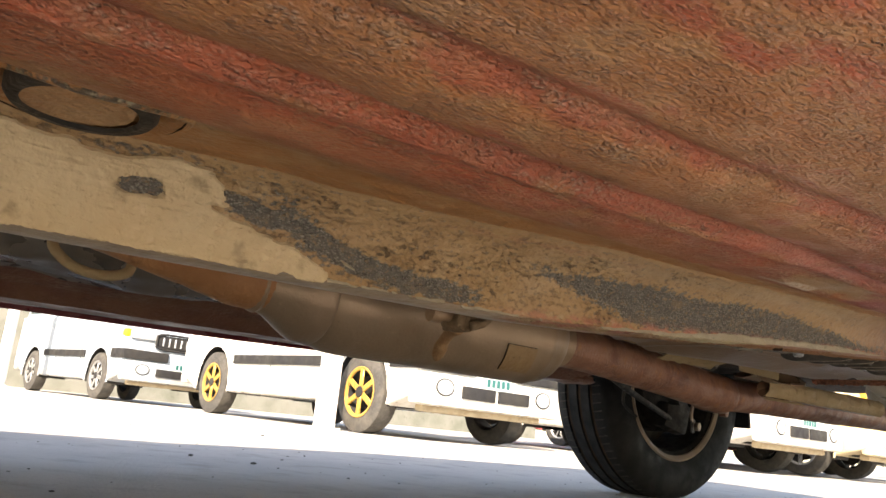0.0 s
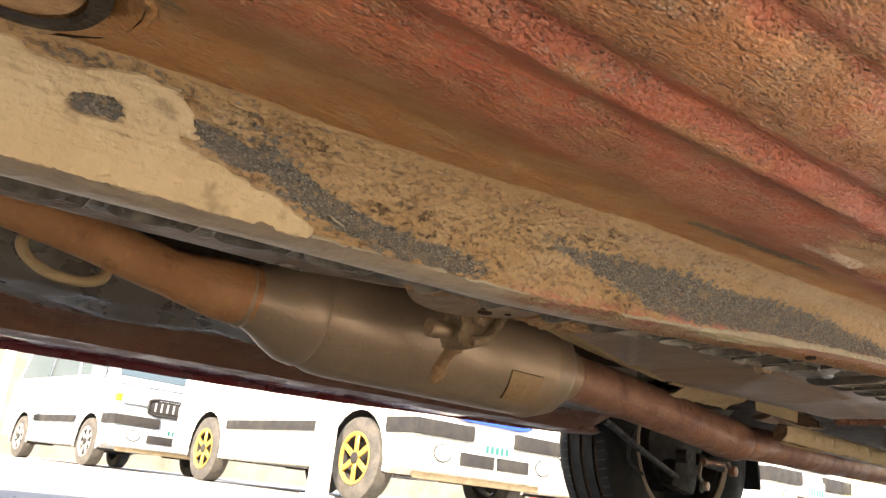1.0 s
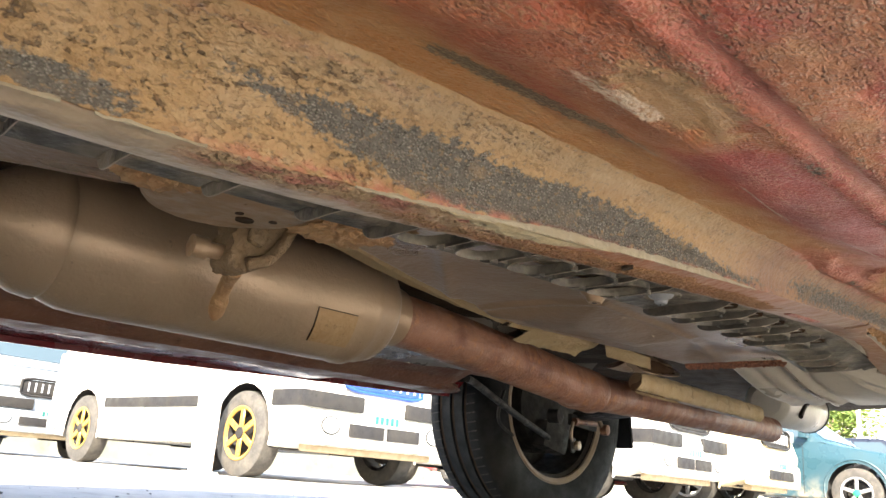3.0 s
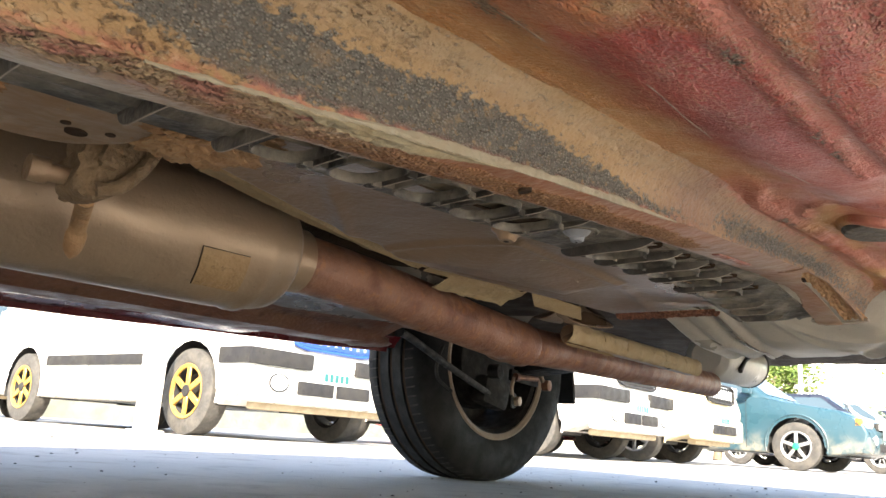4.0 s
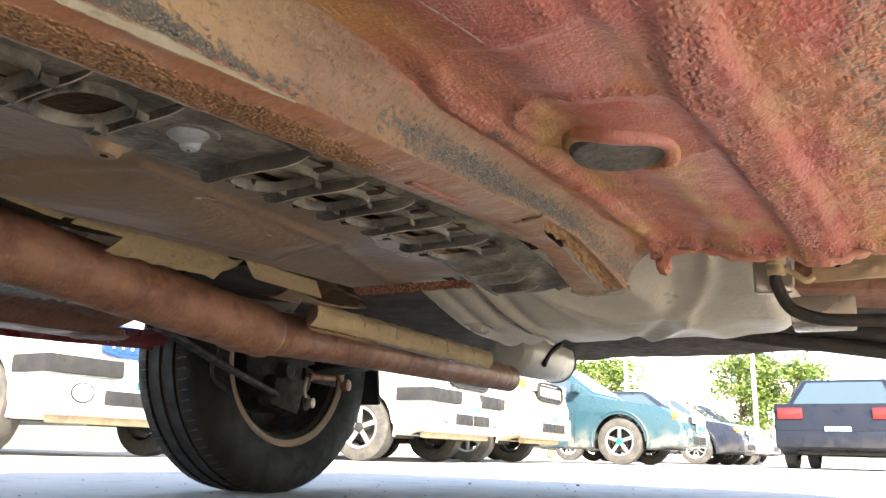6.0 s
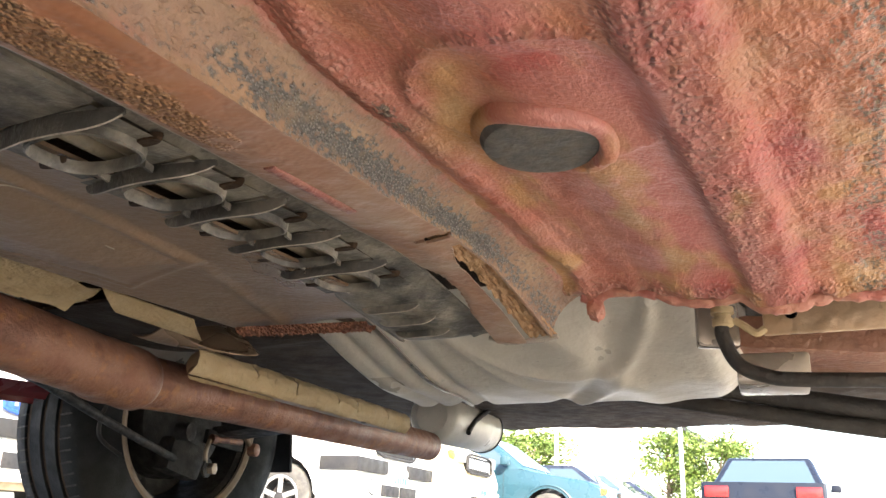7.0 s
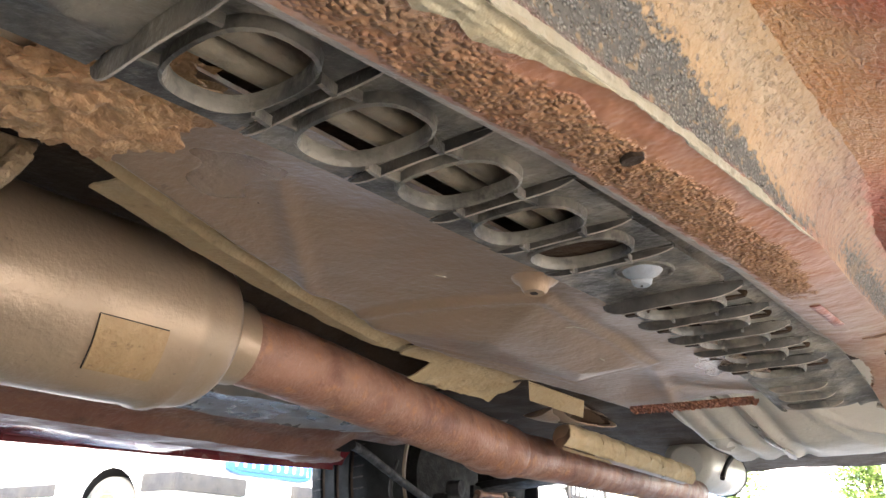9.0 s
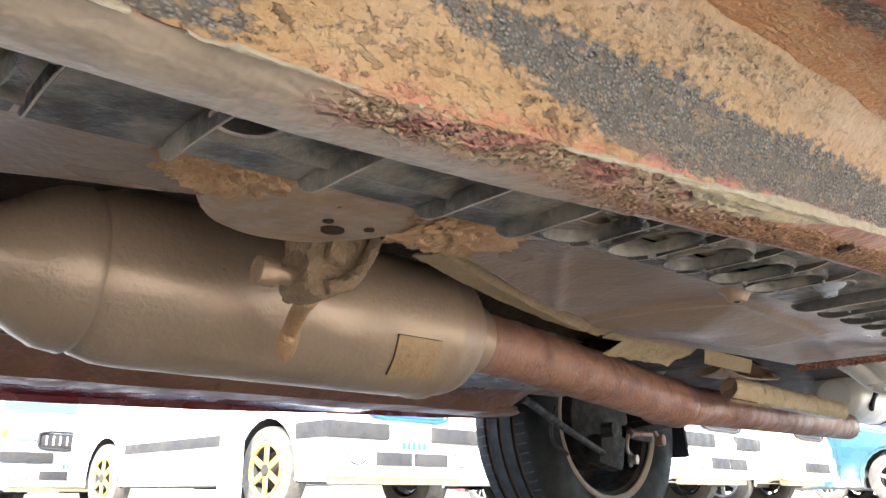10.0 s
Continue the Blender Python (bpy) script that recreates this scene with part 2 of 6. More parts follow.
# ---- surfaces of the red car's underside ----
def floor_paint():
    """Mask: tan dust, pinkish dust, pebbled relief, dark grit."""
    m = Mat("dusty_red_underbody", (0.32, 0.046, 0.032), 0.5)
    rear = m.axis(0, 0.55, 0.68)
    ahead = m.math("SUBTRACT", 1.0, rear)
    m.lay((0.20, 0.022, 0.020), m.noise((16, 20, 16), 0.4, 0.7, detail=5, shift=1), 0.8)
    m.lay((0.41, 0.170, 0.130), m.mask(1), 0.9)
    m.lay((0.33, 0.075, 0.060), m.math("MULTIPLY", m.mask(1), m.noise((16, 30, 16), 0.42, 0.62, detail=5, shift=51)), 0.7)
    m.lay((0.37, 0.190, 0.066), m.mask(0), 0.90)
    m.lay((0.42, 0.275, 0.140), m.math("MULTIPLY", m.mask(0), m.noise((42, 52, 42), 0.46, 0.70, detail=5, shift=6)), 0.6)
    # streaky dust that clings to the brushed underseal
    streaks = m.noise((340, 640, 400), 0.46, 0.64, detail=4, shift=61)
    m.lay((0.34, 0.205, 0.105), m.math("MULTIPLY", m.math("MULTIPLY", streaks, m.noise((22, 34, 22), 0.42, 0.62, detail=4, shift=63)), ahead), 0.5)
    pebble = m.math("MAXIMUM", m.math("MULTIPLY", m.math("SUBTRACT", 1.0, m.cells((520, 780, 620), 0.05, 0.75, shift=2)), ahead),
                    m.math("MULTIPLY", m.math("SUBTRACT", 1.0, m.cells((300, 360, 300), 0.05, 0.75, shift=2)), rear))
    clumps = m.noise((150, 240, 150), 0.34, 0.62, detail=4, shift=31)
    grains = m.math("MULTIPLY", m.math("MULTIPLY", pebble, clumps), m.mask(2))
    m.lay((0.41, 0.185, 0.140), grains, 0.55)
    m.lay((0.40, 0.320, 0.245), m.math("MULTIPLY", m.math("MULTIPLY", grains, m.noise((32, 60, 32), 0.40, 0.60, detail=5, shift=17)), m.math("MAXIMUM", ahead, 0.35)), 0.85)
    m.lay((0.10, 0.038, 0.026), m.math("MULTIPLY", m.math("SUBTRACT", 1.0, m.math("MULTIPLY", pebble, clumps)), m.mask(2)), 0.34)
    gritty = m.ramp(m.math("ADD", m.math("MULTIPLY", m.mask(3), 0.6), m.math("MULTIPLY", m.noise((330, 520, 330), 0.3, 0.7, shift=9, detail=4), 0.4)), 0.38, 0.66)
    m.lay((0.050, 0.046, 0.034), gritty, 0.92)
    m.lay((0.27, 0.235, 0.15), m.math("MULTIPLY", gritty, m.noise((520, 760, 520), 0.50, 0.66, shift=71, detail=3)), 0.75)
    # the worn pale patch and the dull olive oval round it
    m.lay((0.33, 0.215, 0.105), m.spot((0.372, 0.194, 0.236), (0.040, 0.0145, 0.03), 0.45), 0.8)
    m.lay((0.52, 0.43, 0.335), m.math("MULTIPLY", m.spot((0.357, 0.2085, 0.236), (0.027, 0.0042, 0.03), 0.3), m.noise((300, 520, 300), 0.30, 0.55, shift=77)), 0.85)
    m.lay((0.36, 0.25, 0.17), m.noise((420, 640, 420), 0.58, 0.75, shift=2, detail=2), 0.22)
    m.lay((0.08, 0.045, 0.03), m.noise(260, 0.70, 0.78, shift=15, detail=2), 0.5)
    m.rough(0.30, 0.66, m.math("MAXIMUM", m.mask(2), m.math("MULTIPLY", m.noise(24, 0.3, 0.7, shift=20), 0.6)))
    m.bump(grains, 0.0024, 0.9)
    m.bump(m.math("MULTIPLY", streaks, ahead), 0.0007, 0.9)
    m.bump(m.noise((420, 620, 420), 0.3, 0.7, detail=2, shift=8), 0.00025)
    m.bump(m.noise((30, 60, 30), 0.3, 0.7, detail=3, shift=3), 0.0010)
    return m.m


def rail_side_paint():
    """Mask: grey grit, cracked lumps, beige dust with a painted rear highlight, red crust."""
    m = Mat("muddy_rail_side", (0.335, 0.220, 0.110), 0.75)
    rear = m.axis(0, 0.52, 0.66)
    m.lay((0.265, 0.160, 0.078), m.noise((24, 40, 40), 0.45, 0.72, detail=5), 0.55)
    m.lay((0.335, 0.25, 0.155), m.mask(2), 0.8)
    m.lay((0.29, 0.17, 0.10), m.math("MULTIPLY", m.mask(2), m.noise((40, 60, 60), 0.48, 0.72, detail=5, shift=41)), 0.5)
    m.lay((0.39, 0.295, 0.185), m.noise(34, 0.5, 0.72, shift=5, detail=5), 0.45)
    m.lay((0.185, 0.115, 0.074), m.math("MULTIPLY", rear, m.noise((18, 60, 60), 0.30, 0.60, detail=5, shift=53)), 0.9)
    m.lay((0.225, 0.125, 0.085), rear, 0.45)
    # pits and short cracks in the dried mud
    pitted = m.noise((60, 90, 90), 0.34, 0.58, detail=3, shift=3)
    pits = m.math("MULTIPLY", m.noise((260, 340, 340), 0.535, 0.60, detail=4, shift=44), m.math("MULTIPLY", pitted, m.mask(1)))
    m.lay((0.085, 0.055, 0.032), pits, 0.85)
    m.lay((0.25, 0.15, 0.07), m.math("MULTIPLY", m.mask(1), m.noise((200, 300, 300), 0.5, 0.66, detail=4, shift=47)), 0.5)
    # grey grit of grains about a millimetre across, frayed at its edge
    grain = m.math("SUBTRACT", 1.0, m.cells((640, 900, 900), 0.05, 0.72, shift=4))
    fine = m.math("MULTIPLY", grain, m.noise((260, 420, 420), 0.28, 0.60, detail=4, shift=7))
    frayed = m.ramp(m.math("ADD", m.math("MULTIPLY", m.mask(0), 0.50), m.math("MULTIPLY", m.noise((240, 380, 380), 0.3, 0.7, detail=6, shift=21), 0.50)), 0.36, 0.66)
    m.lay((0.070, 0.070, 0.064), frayed, 0.95)
    m.lay((0.32, 0.305, 0.27), m.math("MULTIPLY", frayed, fine), 0.85)
    m.lay((0.33, 0.22, 0.12), m.math("MULTIPLY", frayed, m.noise((60, 100, 100), 0.52, 0.75, detail=5, shift=23)), 0.4)
    m.lay((0.42, 0.150, 0.115), m.math("MULTIPLY", m.mask(3), m.noise((90, 170, 170), 0.40, 0.58, shift=30, detail=4)), 0.85)
    m.lay((0.50, 0.38, 0.25), m.math("MULTIPLY", m.math("MULTIPLY", m.mask(3), m.math("SUBTRACT", 1.0, rear)), m.noise((130, 210, 210), 0.54, 0.66, shift=35, detail=4)), 0.7)
    m.lay((0.12, 0.08, 0.05), m.noise(420, 0.66, 0.76, shift=2, detail=2), 0.4)
    m.rough(0.5, 0.9, m.math("MAXIMUM", m.mask(0), m.mask(1)))
    m.bump(m.math("MULTIPLY", fine, frayed), 0.0012, 1.0)
    m.bump(m.math("SUBTRACT", 1.0, pits), 0.0016, 1.0)
    m.bump(m.math("MULTIPLY", m.mask(1), m.noise((150, 230, 230), 0.3, 0.7, detail=5, shift=27)), 0.0016, 1.0)
    m.bump(m.noise(300, 0.3, 0.7, detail=2), 0.0003)
    m.bump(m.noise(50, 0.3, 0.7, detail=3), 0.0010)
    return m.m


def rail_bottom_paint():
    """Mask: pale worn steel, grainy crust, pink flaking edge, -."""
    m = Mat("rusty_rail_bottom", (0.285, 0.120, 0.060), 0.5)
    m.lay((0.33, 0.17, 0.085), m.noise((26, 40, 40), 0.42, 0.66, detail=4), 0.6)
    m.lay((0.31, 0.18, 0.13), m.noise((18, 30, 30), 0.52, 0.66, shift=11), 0.6)
    m.lay((0.25, 0.155, 0.105), m.axis(0, 0.67, 0.72), 0.6)
    grain = m.math("SUBTRACT", 1.0, m.cells((480, 560, 560), 0.05, 0.78, shift=3))
    clumps = m.noise((120, 170, 170), 0.36, 0.62, detail=3, shift=13)
    frayed = m.ramp(m.math("ADD", m.math("MULTIPLY", m.mask(1), 0.62), m.math("MULTIPLY", m.noise((70, 110, 110), 0.3, 0.7, detail=5, shift=21), 0.38)), 0.38, 0.78)
    knots = m.math("MULTIPLY", m.math("MULTIPLY", grain, m.math("MAXIMUM", clumps, 0.45)), frayed)
    m.lay((0.31, 0.150, 0.062), frayed, 0.85)
    m.lay((0.42, 0.255, 0.115), knots, 0.75)
    m.lay((0.40, 0.15, 0.08), m.math("MULTIPLY", knots, m.noise((30, 50, 50), 0.48, 0.66, shift=33)), 0.7)
    m.lay((0.085, 0.04, 0.022), m.math("MULTIPLY", m.math("SUBTRACT", 1.0, grain), frayed), 0.22)
    m.lay((0.37, 0.305, 0.225), m.mask(0), 0.95)
    m.lay((0.25, 0.20, 0.15), m.math("MULTIPLY", m.mask(0), m.noise((70, 160, 160), 0.45, 0.7, shift=14)), 0.7)
    worms = m.noise((150, 210, 210), 0.42, 0.60, detail=3, shift=19, warp=1.5)
    m.lay((0.46, 0.34, 0.205), m.mask(2), 0.9)
    m.lay((0.44, 0.17, 0.135), m.math("MULTIPLY", m.mask(2), m.noise((46, 90, 90), 0.46, 0.58, detail=5, shift=29)), 0.85)
    m.lay((0.20, 0.11, 0.07), m.math("MULTIPLY", m.mask(2), m.math("SUBTRACT", 1.0, worms)), 0.28)
    m.rough(0.42, 0.85, frayed)
    m.bump(m.math("MULTIPLY", worms, m.mask(2)), 0.0022, 1.0)
    m.bump(knots, 0.0036, 1.0)
    m.bump(m.noise(60, 0.3, 0.7, detail=3), 0.0010)
    return m.m


def rusty_pipe(name):
    m = Mat(name, (0.27, 0.125, 0.078), 0.45, 0.2)
    m.lay((0.36, 0.195, 0.125), m.noise(16, 0.35, 0.7, detail=4), 0.65)
    m.lay((0.15, 0.06, 0.035), m.noise(34, 0.48, 0.68, detail=6, shift=4), 0.7)
    m.lay((0.42, 0.19, 0.075), m.noise(80, 0.54, 0.68, detail=5, shift=9), 0.6)
    m.lay((0.50, 0.34, 0.24), m.noise(240, 0.62, 0.76, detail=3, shift=13), 0.28)
    m.lay((0.10, 0.045, 0.028), m.noise((9, 26, 26), 0.5, 0.75, detail=5, shift=21), 0.5)
    m.rough(0.34, 0.7, m.noise(40, 0.3, 0.7, shift=5))
    m.bump(m.noise(260, 0.25, 0.75, detail=4), 0.0005)
    return m.m


def rust_paint():
    m = Mat("grainy_red_rust", (0.20, 0.07, 0.035), 0.85)
    grain = m.math("SUBTRACT", 1.0, m.cells((330, 420, 420), 0.05, 0.8))
    m.lay((0.40, 0.17, 0.095), grain, 0.85)
    m.lay((0.08, 0.03, 0.02), m.noise(140, 0.5, 0.7), 0.6)
    m.bump(grain, 0.004, 1.0)
    return m.m


M_CRUST = rust_paint()
M_FLOOR, M_SIDE, M_BOTTOM = floor_paint(), rail_side_paint(), rail_bottom_paint()
M_LIP = dusty("pale_dusty_steel", (0.30, 0.26, 0.22), (0.46, 0.40, 0.31), 0.6, 0.0, 30, 0.6)
M_MUD = dusty("cream_dried_mud", (0.47, 0.37, 0.23), (0.53, 0.44, 0.29), 0.95, 0, 22, 0.7, 0.0015, 150)
M_SEAL = dusty("peeled_cream_sealant", (0.31, 0.285, 0.215), (0.28, 0.24, 0.17), 0.7, 0, 40, 0.6, 0.001, 160)
M_FLAKE = dusty("olive_sealant_flake", (0.30, 0.26, 0.17), (0.36, 0.29, 0.17), 0.6, 0, 60, 0.6, 0.0006, 200)
M_RIM = dusty("dusty_pink_paint", (0.33, 0.105, 0.078), (0.36, 0.19, 0.115), 0.5, 0, 30, 0.7, 0.0006, 300)
M_BEAD = dusty("worn_red_paint", (0.22, 0.075, 0.058), (0.27, 0.13, 0.09), 0.5, 0, 40, 0.6, 0.0006, 300)
M_CLAY = dusty("ochre_mud", (0.33, 0.185, 0.090), (0.41, 0.265, 0.140), 0.95, 0, 45, 0.7, 0.0018, 150)
M_PLASTIC = dusty("dusty_black_plastic", (0.050, 0.047, 0.040), (0.27, 0.24, 0.185), 0.5, 0, 42, 0.75, 0.0004, 300)
M_FIN = dusty("worn_black_plastic", (0.040, 0.036, 0.030), (0.105, 0.092, 0.070), 0.45, 0, 60, 0.7, 0.0004, 300)
M_LINE = dusty("olive_dusty_line", (0.16, 0.135, 0.095), (0.27, 0.225, 0.15), 0.5, 0.1, 40, 0.7, 0.0003, 300)
M_SHIELD = stained("dirty_grey_brown_sheet_metal", (0.275, 0.190, 0.126), (0.32, 0.210, 0.130), 0.25, 0.45, 4)
M_SILENCER = stained("dusty_heat_stained_steel", (0.34, 0.252, 0.175), (0.38, 0.272, 0.172), 0.32, 0.40, 7, 0.0002, 260)
M_PIPE = rusty_pipe("rusty_exhaust_steel")
M_PIPE_FRONT = dusty("orange_stained_exhaust_steel", (0.38, 0.17, 0.07), (0.48, 0.25, 0.11), 0.6, 0.1, 20, 0.7, 0.0006, 260)
# Pale steel for a highlight put into colour at the pipe's end.
M_GLINT = stained("painted_glint_steel", (0.38, 0.25, 0.18), (0.48, 0.36, 0.28), 0.3, 0.3, 30)
M_TAPE = dusty("ochre_heat_wrap", (0.38, 0.275, 0.145), (0.43, 0.325, 0.185), 0.8, 0, 25, 0.6, 0.0006, 260)
M_TANK = stained("dusty_grey_tank_steel", (0.47, 0.43, 0.36), (0.54, 0.48, 0.38), 0.29, 0.2, 8)
M_DARK = dusty("grimy_black_steel", (0.022, 0.020, 0.018), (0.05, 0.04, 0.03), 0.65, 0.3, 25, 0.6, 0.0006, 240)
# Black undercoat, darkened further so its colour carries the deep shade of the gaps.
M_CAVITY = dusty("undercoat_with_painted_shade", (0.034, 0.021, 0.013), (0.065, 0.042, 0.026), 0.85, 0, 14, 0.6, 0.001, 160)
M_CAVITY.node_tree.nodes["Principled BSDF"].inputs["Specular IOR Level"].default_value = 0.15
M_FAR_RAIL = dusty("brown_dusty_rail", (0.18, 0.075, 0.045), (0.24, 0.125, 0.07), 0.45, 0, 14, 0.6, 0.001, 160)
M_RUBBER = dusty("tyre_rubber", (0.015, 0.0147, 0.0142), (0.024, 0.0232, 0.022), 0.7, 0, 12, 0.3, 0.0004, 300)
M_RUBBER.node_tree.nodes["Principled BSDF"].inputs["Specular IOR Level"].default_value = 0.2
M_BODY = dusty("glossy_red_car_paint", (0.15, 0.012, 0.016), (0.14, 0.035, 0.035), 0.22, 0.1, 9, 0.5, 0.0002, 60)
M_BARE = dusty("bare_aluminium_sheet", (0.33, 0.29, 0.245), (0.20, 0.15, 0.11), 0.30, 0.6, 10, 0.7, 0.0002, 120)
M_BOWL = stained("muddy_bracket_steel", (0.35, 0.255, 0.170), (0.37, 0.22, 0.11), 0.36, 0.3, 20)
M_CAKED = dusty("mud_caked_rubber", (0.22, 0.15, 0.085), (0.30, 0.21, 0.12), 0.85, 0, 60, 0.7, 0.002, 200)
M_CLIP = dusty("pale_grey_plastic", (0.25, 0.275, 0.30), (0.22, 0.21, 0.19), 0.5, 0, 60, 0.5, 0.0002, 300)
M_PLUG = dusty("grey_rubber_plug", (0.060, 0.058, 0.052), (0.13, 0.105, 0.075), 0.7, 0, 90, 0.6, 0.0006, 200)
M_ALLOY = dusty("rim_steel", (0.32, 0.245, 0.185), (0.36, 0.25, 0.15), 0.45, 0.4, 30, 0.5, 0.0003, 200)

car = thing("red_car", "parked red car seen from beneath, rusty and muddy", "car")


# ---- red car: floor pan ----
def floor_level(x):
    return table(x, (-0.3, 0.0, 0.15, 0.30, 0.56, 0.66, 0.78, 0.90, 1.0, 1.06), (0.2225, 0.2240, 0.2252, 0.2305, 0.2390, 0.2455, 0.2522, 0.2555, 0.2545, 0.2500))


def bell(v, centre, wide):
    return math.exp(-((v - centre) / wide) ** 2)


def strip_y(x):
    return 0.162 + 0.055 * (x - 0.24)


def floor_z(x, y):
    z = floor_level(x) + 0.0135 * step(0.205, 0.262, y)
    # long pressed beads towards the front
    front = 1 - step(0.27, 0.36, x)
    z += front * (0.0035 * bell(y, 0.114, 0.005) - 0.0025 * bell(y, 0.136, 0.015) + 0.003 * bell(y, 0.158, 0.004) - 0.0035 * bell(y, 0.169, 0.005) + 0.003 * bell(y, 0.184, 0.008))
    # the smooth strip between two rough ridges, then one broad ridge behind it
    mid = step(0.24, 0.34, x) * (1 - step(0.64, 0.67, x))
    rough = 1 + 0.6 * lump(x, y, 0, 150)
    c = strip_y(x)
    z += mid * (0.0012 * bell((y - c) ** 2, 0, 0.0045 ** 2) - 0.0015 * rough * (bell(y, c - 0.008, 0.004) + 0.8 * bell(y, c + 0.009, 0.004)))
    back = step(0.60, 0.72, x)
    edge = 0.158 + 0.020 * step(0.60, 0.74, x)
    z -= 0.0055 * step(edge + 0.001, edge - 0.007, y) * back * (1 + 0.25 * lump(x, y, 0, 140))
    z += 0.004 * step(0.150, 0.140, y) * step(0.30, 0.5, x)
    z -= 0.0035 * bell(y, 0.277 - 0.02 * (1 - step(0.66, 0.72, x)), 0.006) * step(0.62, 0.70, x) * (1 + 0.6 * lump(x, y, 1, 140))
    # a shallow oval pressing, a slanting bead and a step across
    e = math.hypot((x - 0.372 - 0.9 * (y - 0.2)) / 0.034, (y - 0.2) / 0.011)
    z += 0.0012 * (1 - step(0.60, 1.05, e)) - 0.0007 * bell(e, 1.15, 0.15)
    z -= 0.0012 * bell(y - 0.205, -0.9 * (x - 0.285) - 0.0, 0.007) * step(0.26, 0.27, x) * (1 - step(0.32, 0.33, x))
    z += 0.0026 * step(0.652, 0.660, x - 0.25 * (y - 0.2)) * step(0.175, 0.185, y) * (1 - step(0.235, 0.25, y))
    # the dish with the drain plug
    d = math.hypot((x - 0.7705) / 0.048, (y - 0.2125) / 0.049)
    z += 0.0020 * (1 - step(0.70, 0.97, d))
    z -= 0.0018 * bell(d, 1.06, 0.06) * (1 + 0.8 * lump(x, y, 0, 170)) * step(edge - 0.002, edge + 0.006, y)
    # the dish at the front, round the muddy plug
    d2 = math.hypot((x + 0.001) / 0.045, (y - 0.2640) / 0.028)
    z += 0.005 * (1 - step(0.6, 1.0, d2))
    # sealant at the rear edge
    z -= 0.004 * bell(x, 1.030, 0.010) * (1 + 0.8 * lump(x, y, 3, 90))
    return z + 0.0006 * lump(x, y, 0, 30) + 0.0001 * lump(x * 0.8, y * 1.3, 2, 150)


def floor_mask(x, y):
    n, n2, n3 = lump(x, y, 0, 14, 4), lump(x * 0.6, y * 1.6, 4, 42, 4), lump(x * 0.5, y * 1.5, 9, 20, 4)
    front, back = 1 - step(0.22, 0.38, x), step(0.62, 0.68, x)
    mid = (1 - front) * (1 - back)
    edge = 0.158 + 0.020 * step(0.60, 0.74, x)
    dish = math.hypot((x - 0.7705) / 0.048, (y - 0.2125) / 0.049)
    # dust gathers in the valley beside the rail
    valley = step(0.208 + 0.012 * n + 0.018 * mid, 0.240 + 0.012 * n + 0.012 * mid, y) * (1 - 0.8 * back)
    tan = max(0.95 * valley, 0.30 * front, 0.5 * front * step(0.166, 0.20, y) * step(-0.8, 0.1, n3 + 0.9 * step(0.05, -0.05, x)))
    tan = max(tan, front * 0.8 * step(-0.3, 0.3, n2 + 0.8 * bell(y, 0.136, 0.016) + 0.7 * bell(y, 0.085, 0.02) - 0.8 * bell(y, 0.160, 0.006) - 0.7 * bell(y, 0.113, 0.006) - 0.5 * bell(y, 0.195, 0.016)))
    tan = max(tan, mid * (1 - 0.9 * bell((y - strip_y(x)) ** 2, 0, 0.006 ** 2)) * 0.6 * step(-0.45 + 0.45 * step(0.38, 0.46, x), 0.15 + 0.3 * step(0.38, 0.46, x), n3 + 0.6 * bell(y, 0.20, 0.02) * (1 - step(0.38, 0.45, x)) - 0.6 * step(0.42, 0.47, x) * step(0.17, 0.19, y)))
    tan = max(tan, back * (0.95 * bell(math.hypot((x - 0.80) / 1.1, y - 0.262), 0, 0.020) + 0.8 * bell(dish, 0.75, 0.16) * step(0.224, 0.25, y) + 0.75 * step(0.0, 0.45, n3) * step(0.80, 0.86, x) + 0.4 * step(0.1, 0.5, n3)))
    strip = bell((y - strip_y(x)) ** 2, 0, 0.0048 ** 2)
    pink = 0.9 * back * step(-0.8, 0.0, n) + front * 0.6 * bell(y, 0.100, 0.009) + mid * 0.95 * strip
    pink *= 1 - 0.75 * back * step(edge - 0.012, edge - 0.030, y)
    tan = max(tan, 0.45 * back * step(edge - 0.014, edge - 0.034, y) * step(-0.5, 0.2, n3))
    pink = max(pink, 0.75 * (1 - back) * step(0.158, 0.145, y) * step(0.25, 0.4, x) * step(-0.4, 0.4, n2), mid * 0.5 * step(0.58, 0.63, x))
    ridge = mid * (1 - strip) * (bell(y, strip_y(x) - 0.009, 0.005) + 0.9 * bell(y, strip_y(x) + 0.009, 0.004) + 0.9 * step(0.150, 0.140, y) + 0.35 * step(-0.3, 0.3, n2))
    ridge += back * (0.9 * bell(y, 0.268 + 0.010 * step(0.66, 0.75, x), 0.007) * (1 - step(0.80, 0.86, x)) + step(edge + 0.003, edge - 0.002, y) * (1 - 0.75 * step(edge - 0.016, edge - 0.026, y)))
    ridge += front * (1 - step(0.160, 0.172, y)) * (0.16 + 0.22 * step(-0.3, 0.3, n)) * (1 - 0.5 * step(0.10, 0.06, y)) + (front + mid * step(0.44, 0.38, x)) * 0.5 * step(-0.35, 0.4, n2)
    rough = max(ridge, bell(x, 1.030, 0.012), back * 0.9 * bell(dish, 1.07, 0.06) * step(0.803, 0.753, x), back * 0.05, 0.05)
    rough *= (1 - 0.9 * valley) * (1 - back * (1 - step(0.88, 0.98, dish)))
    dark = bell(y - 0.2465, -0.07 * (x - 0.302) + 0.002 * n, 0.0060) * step(0.285, 0.305, x) * (1 - step(0.37, 0.44, x)) * 1.2
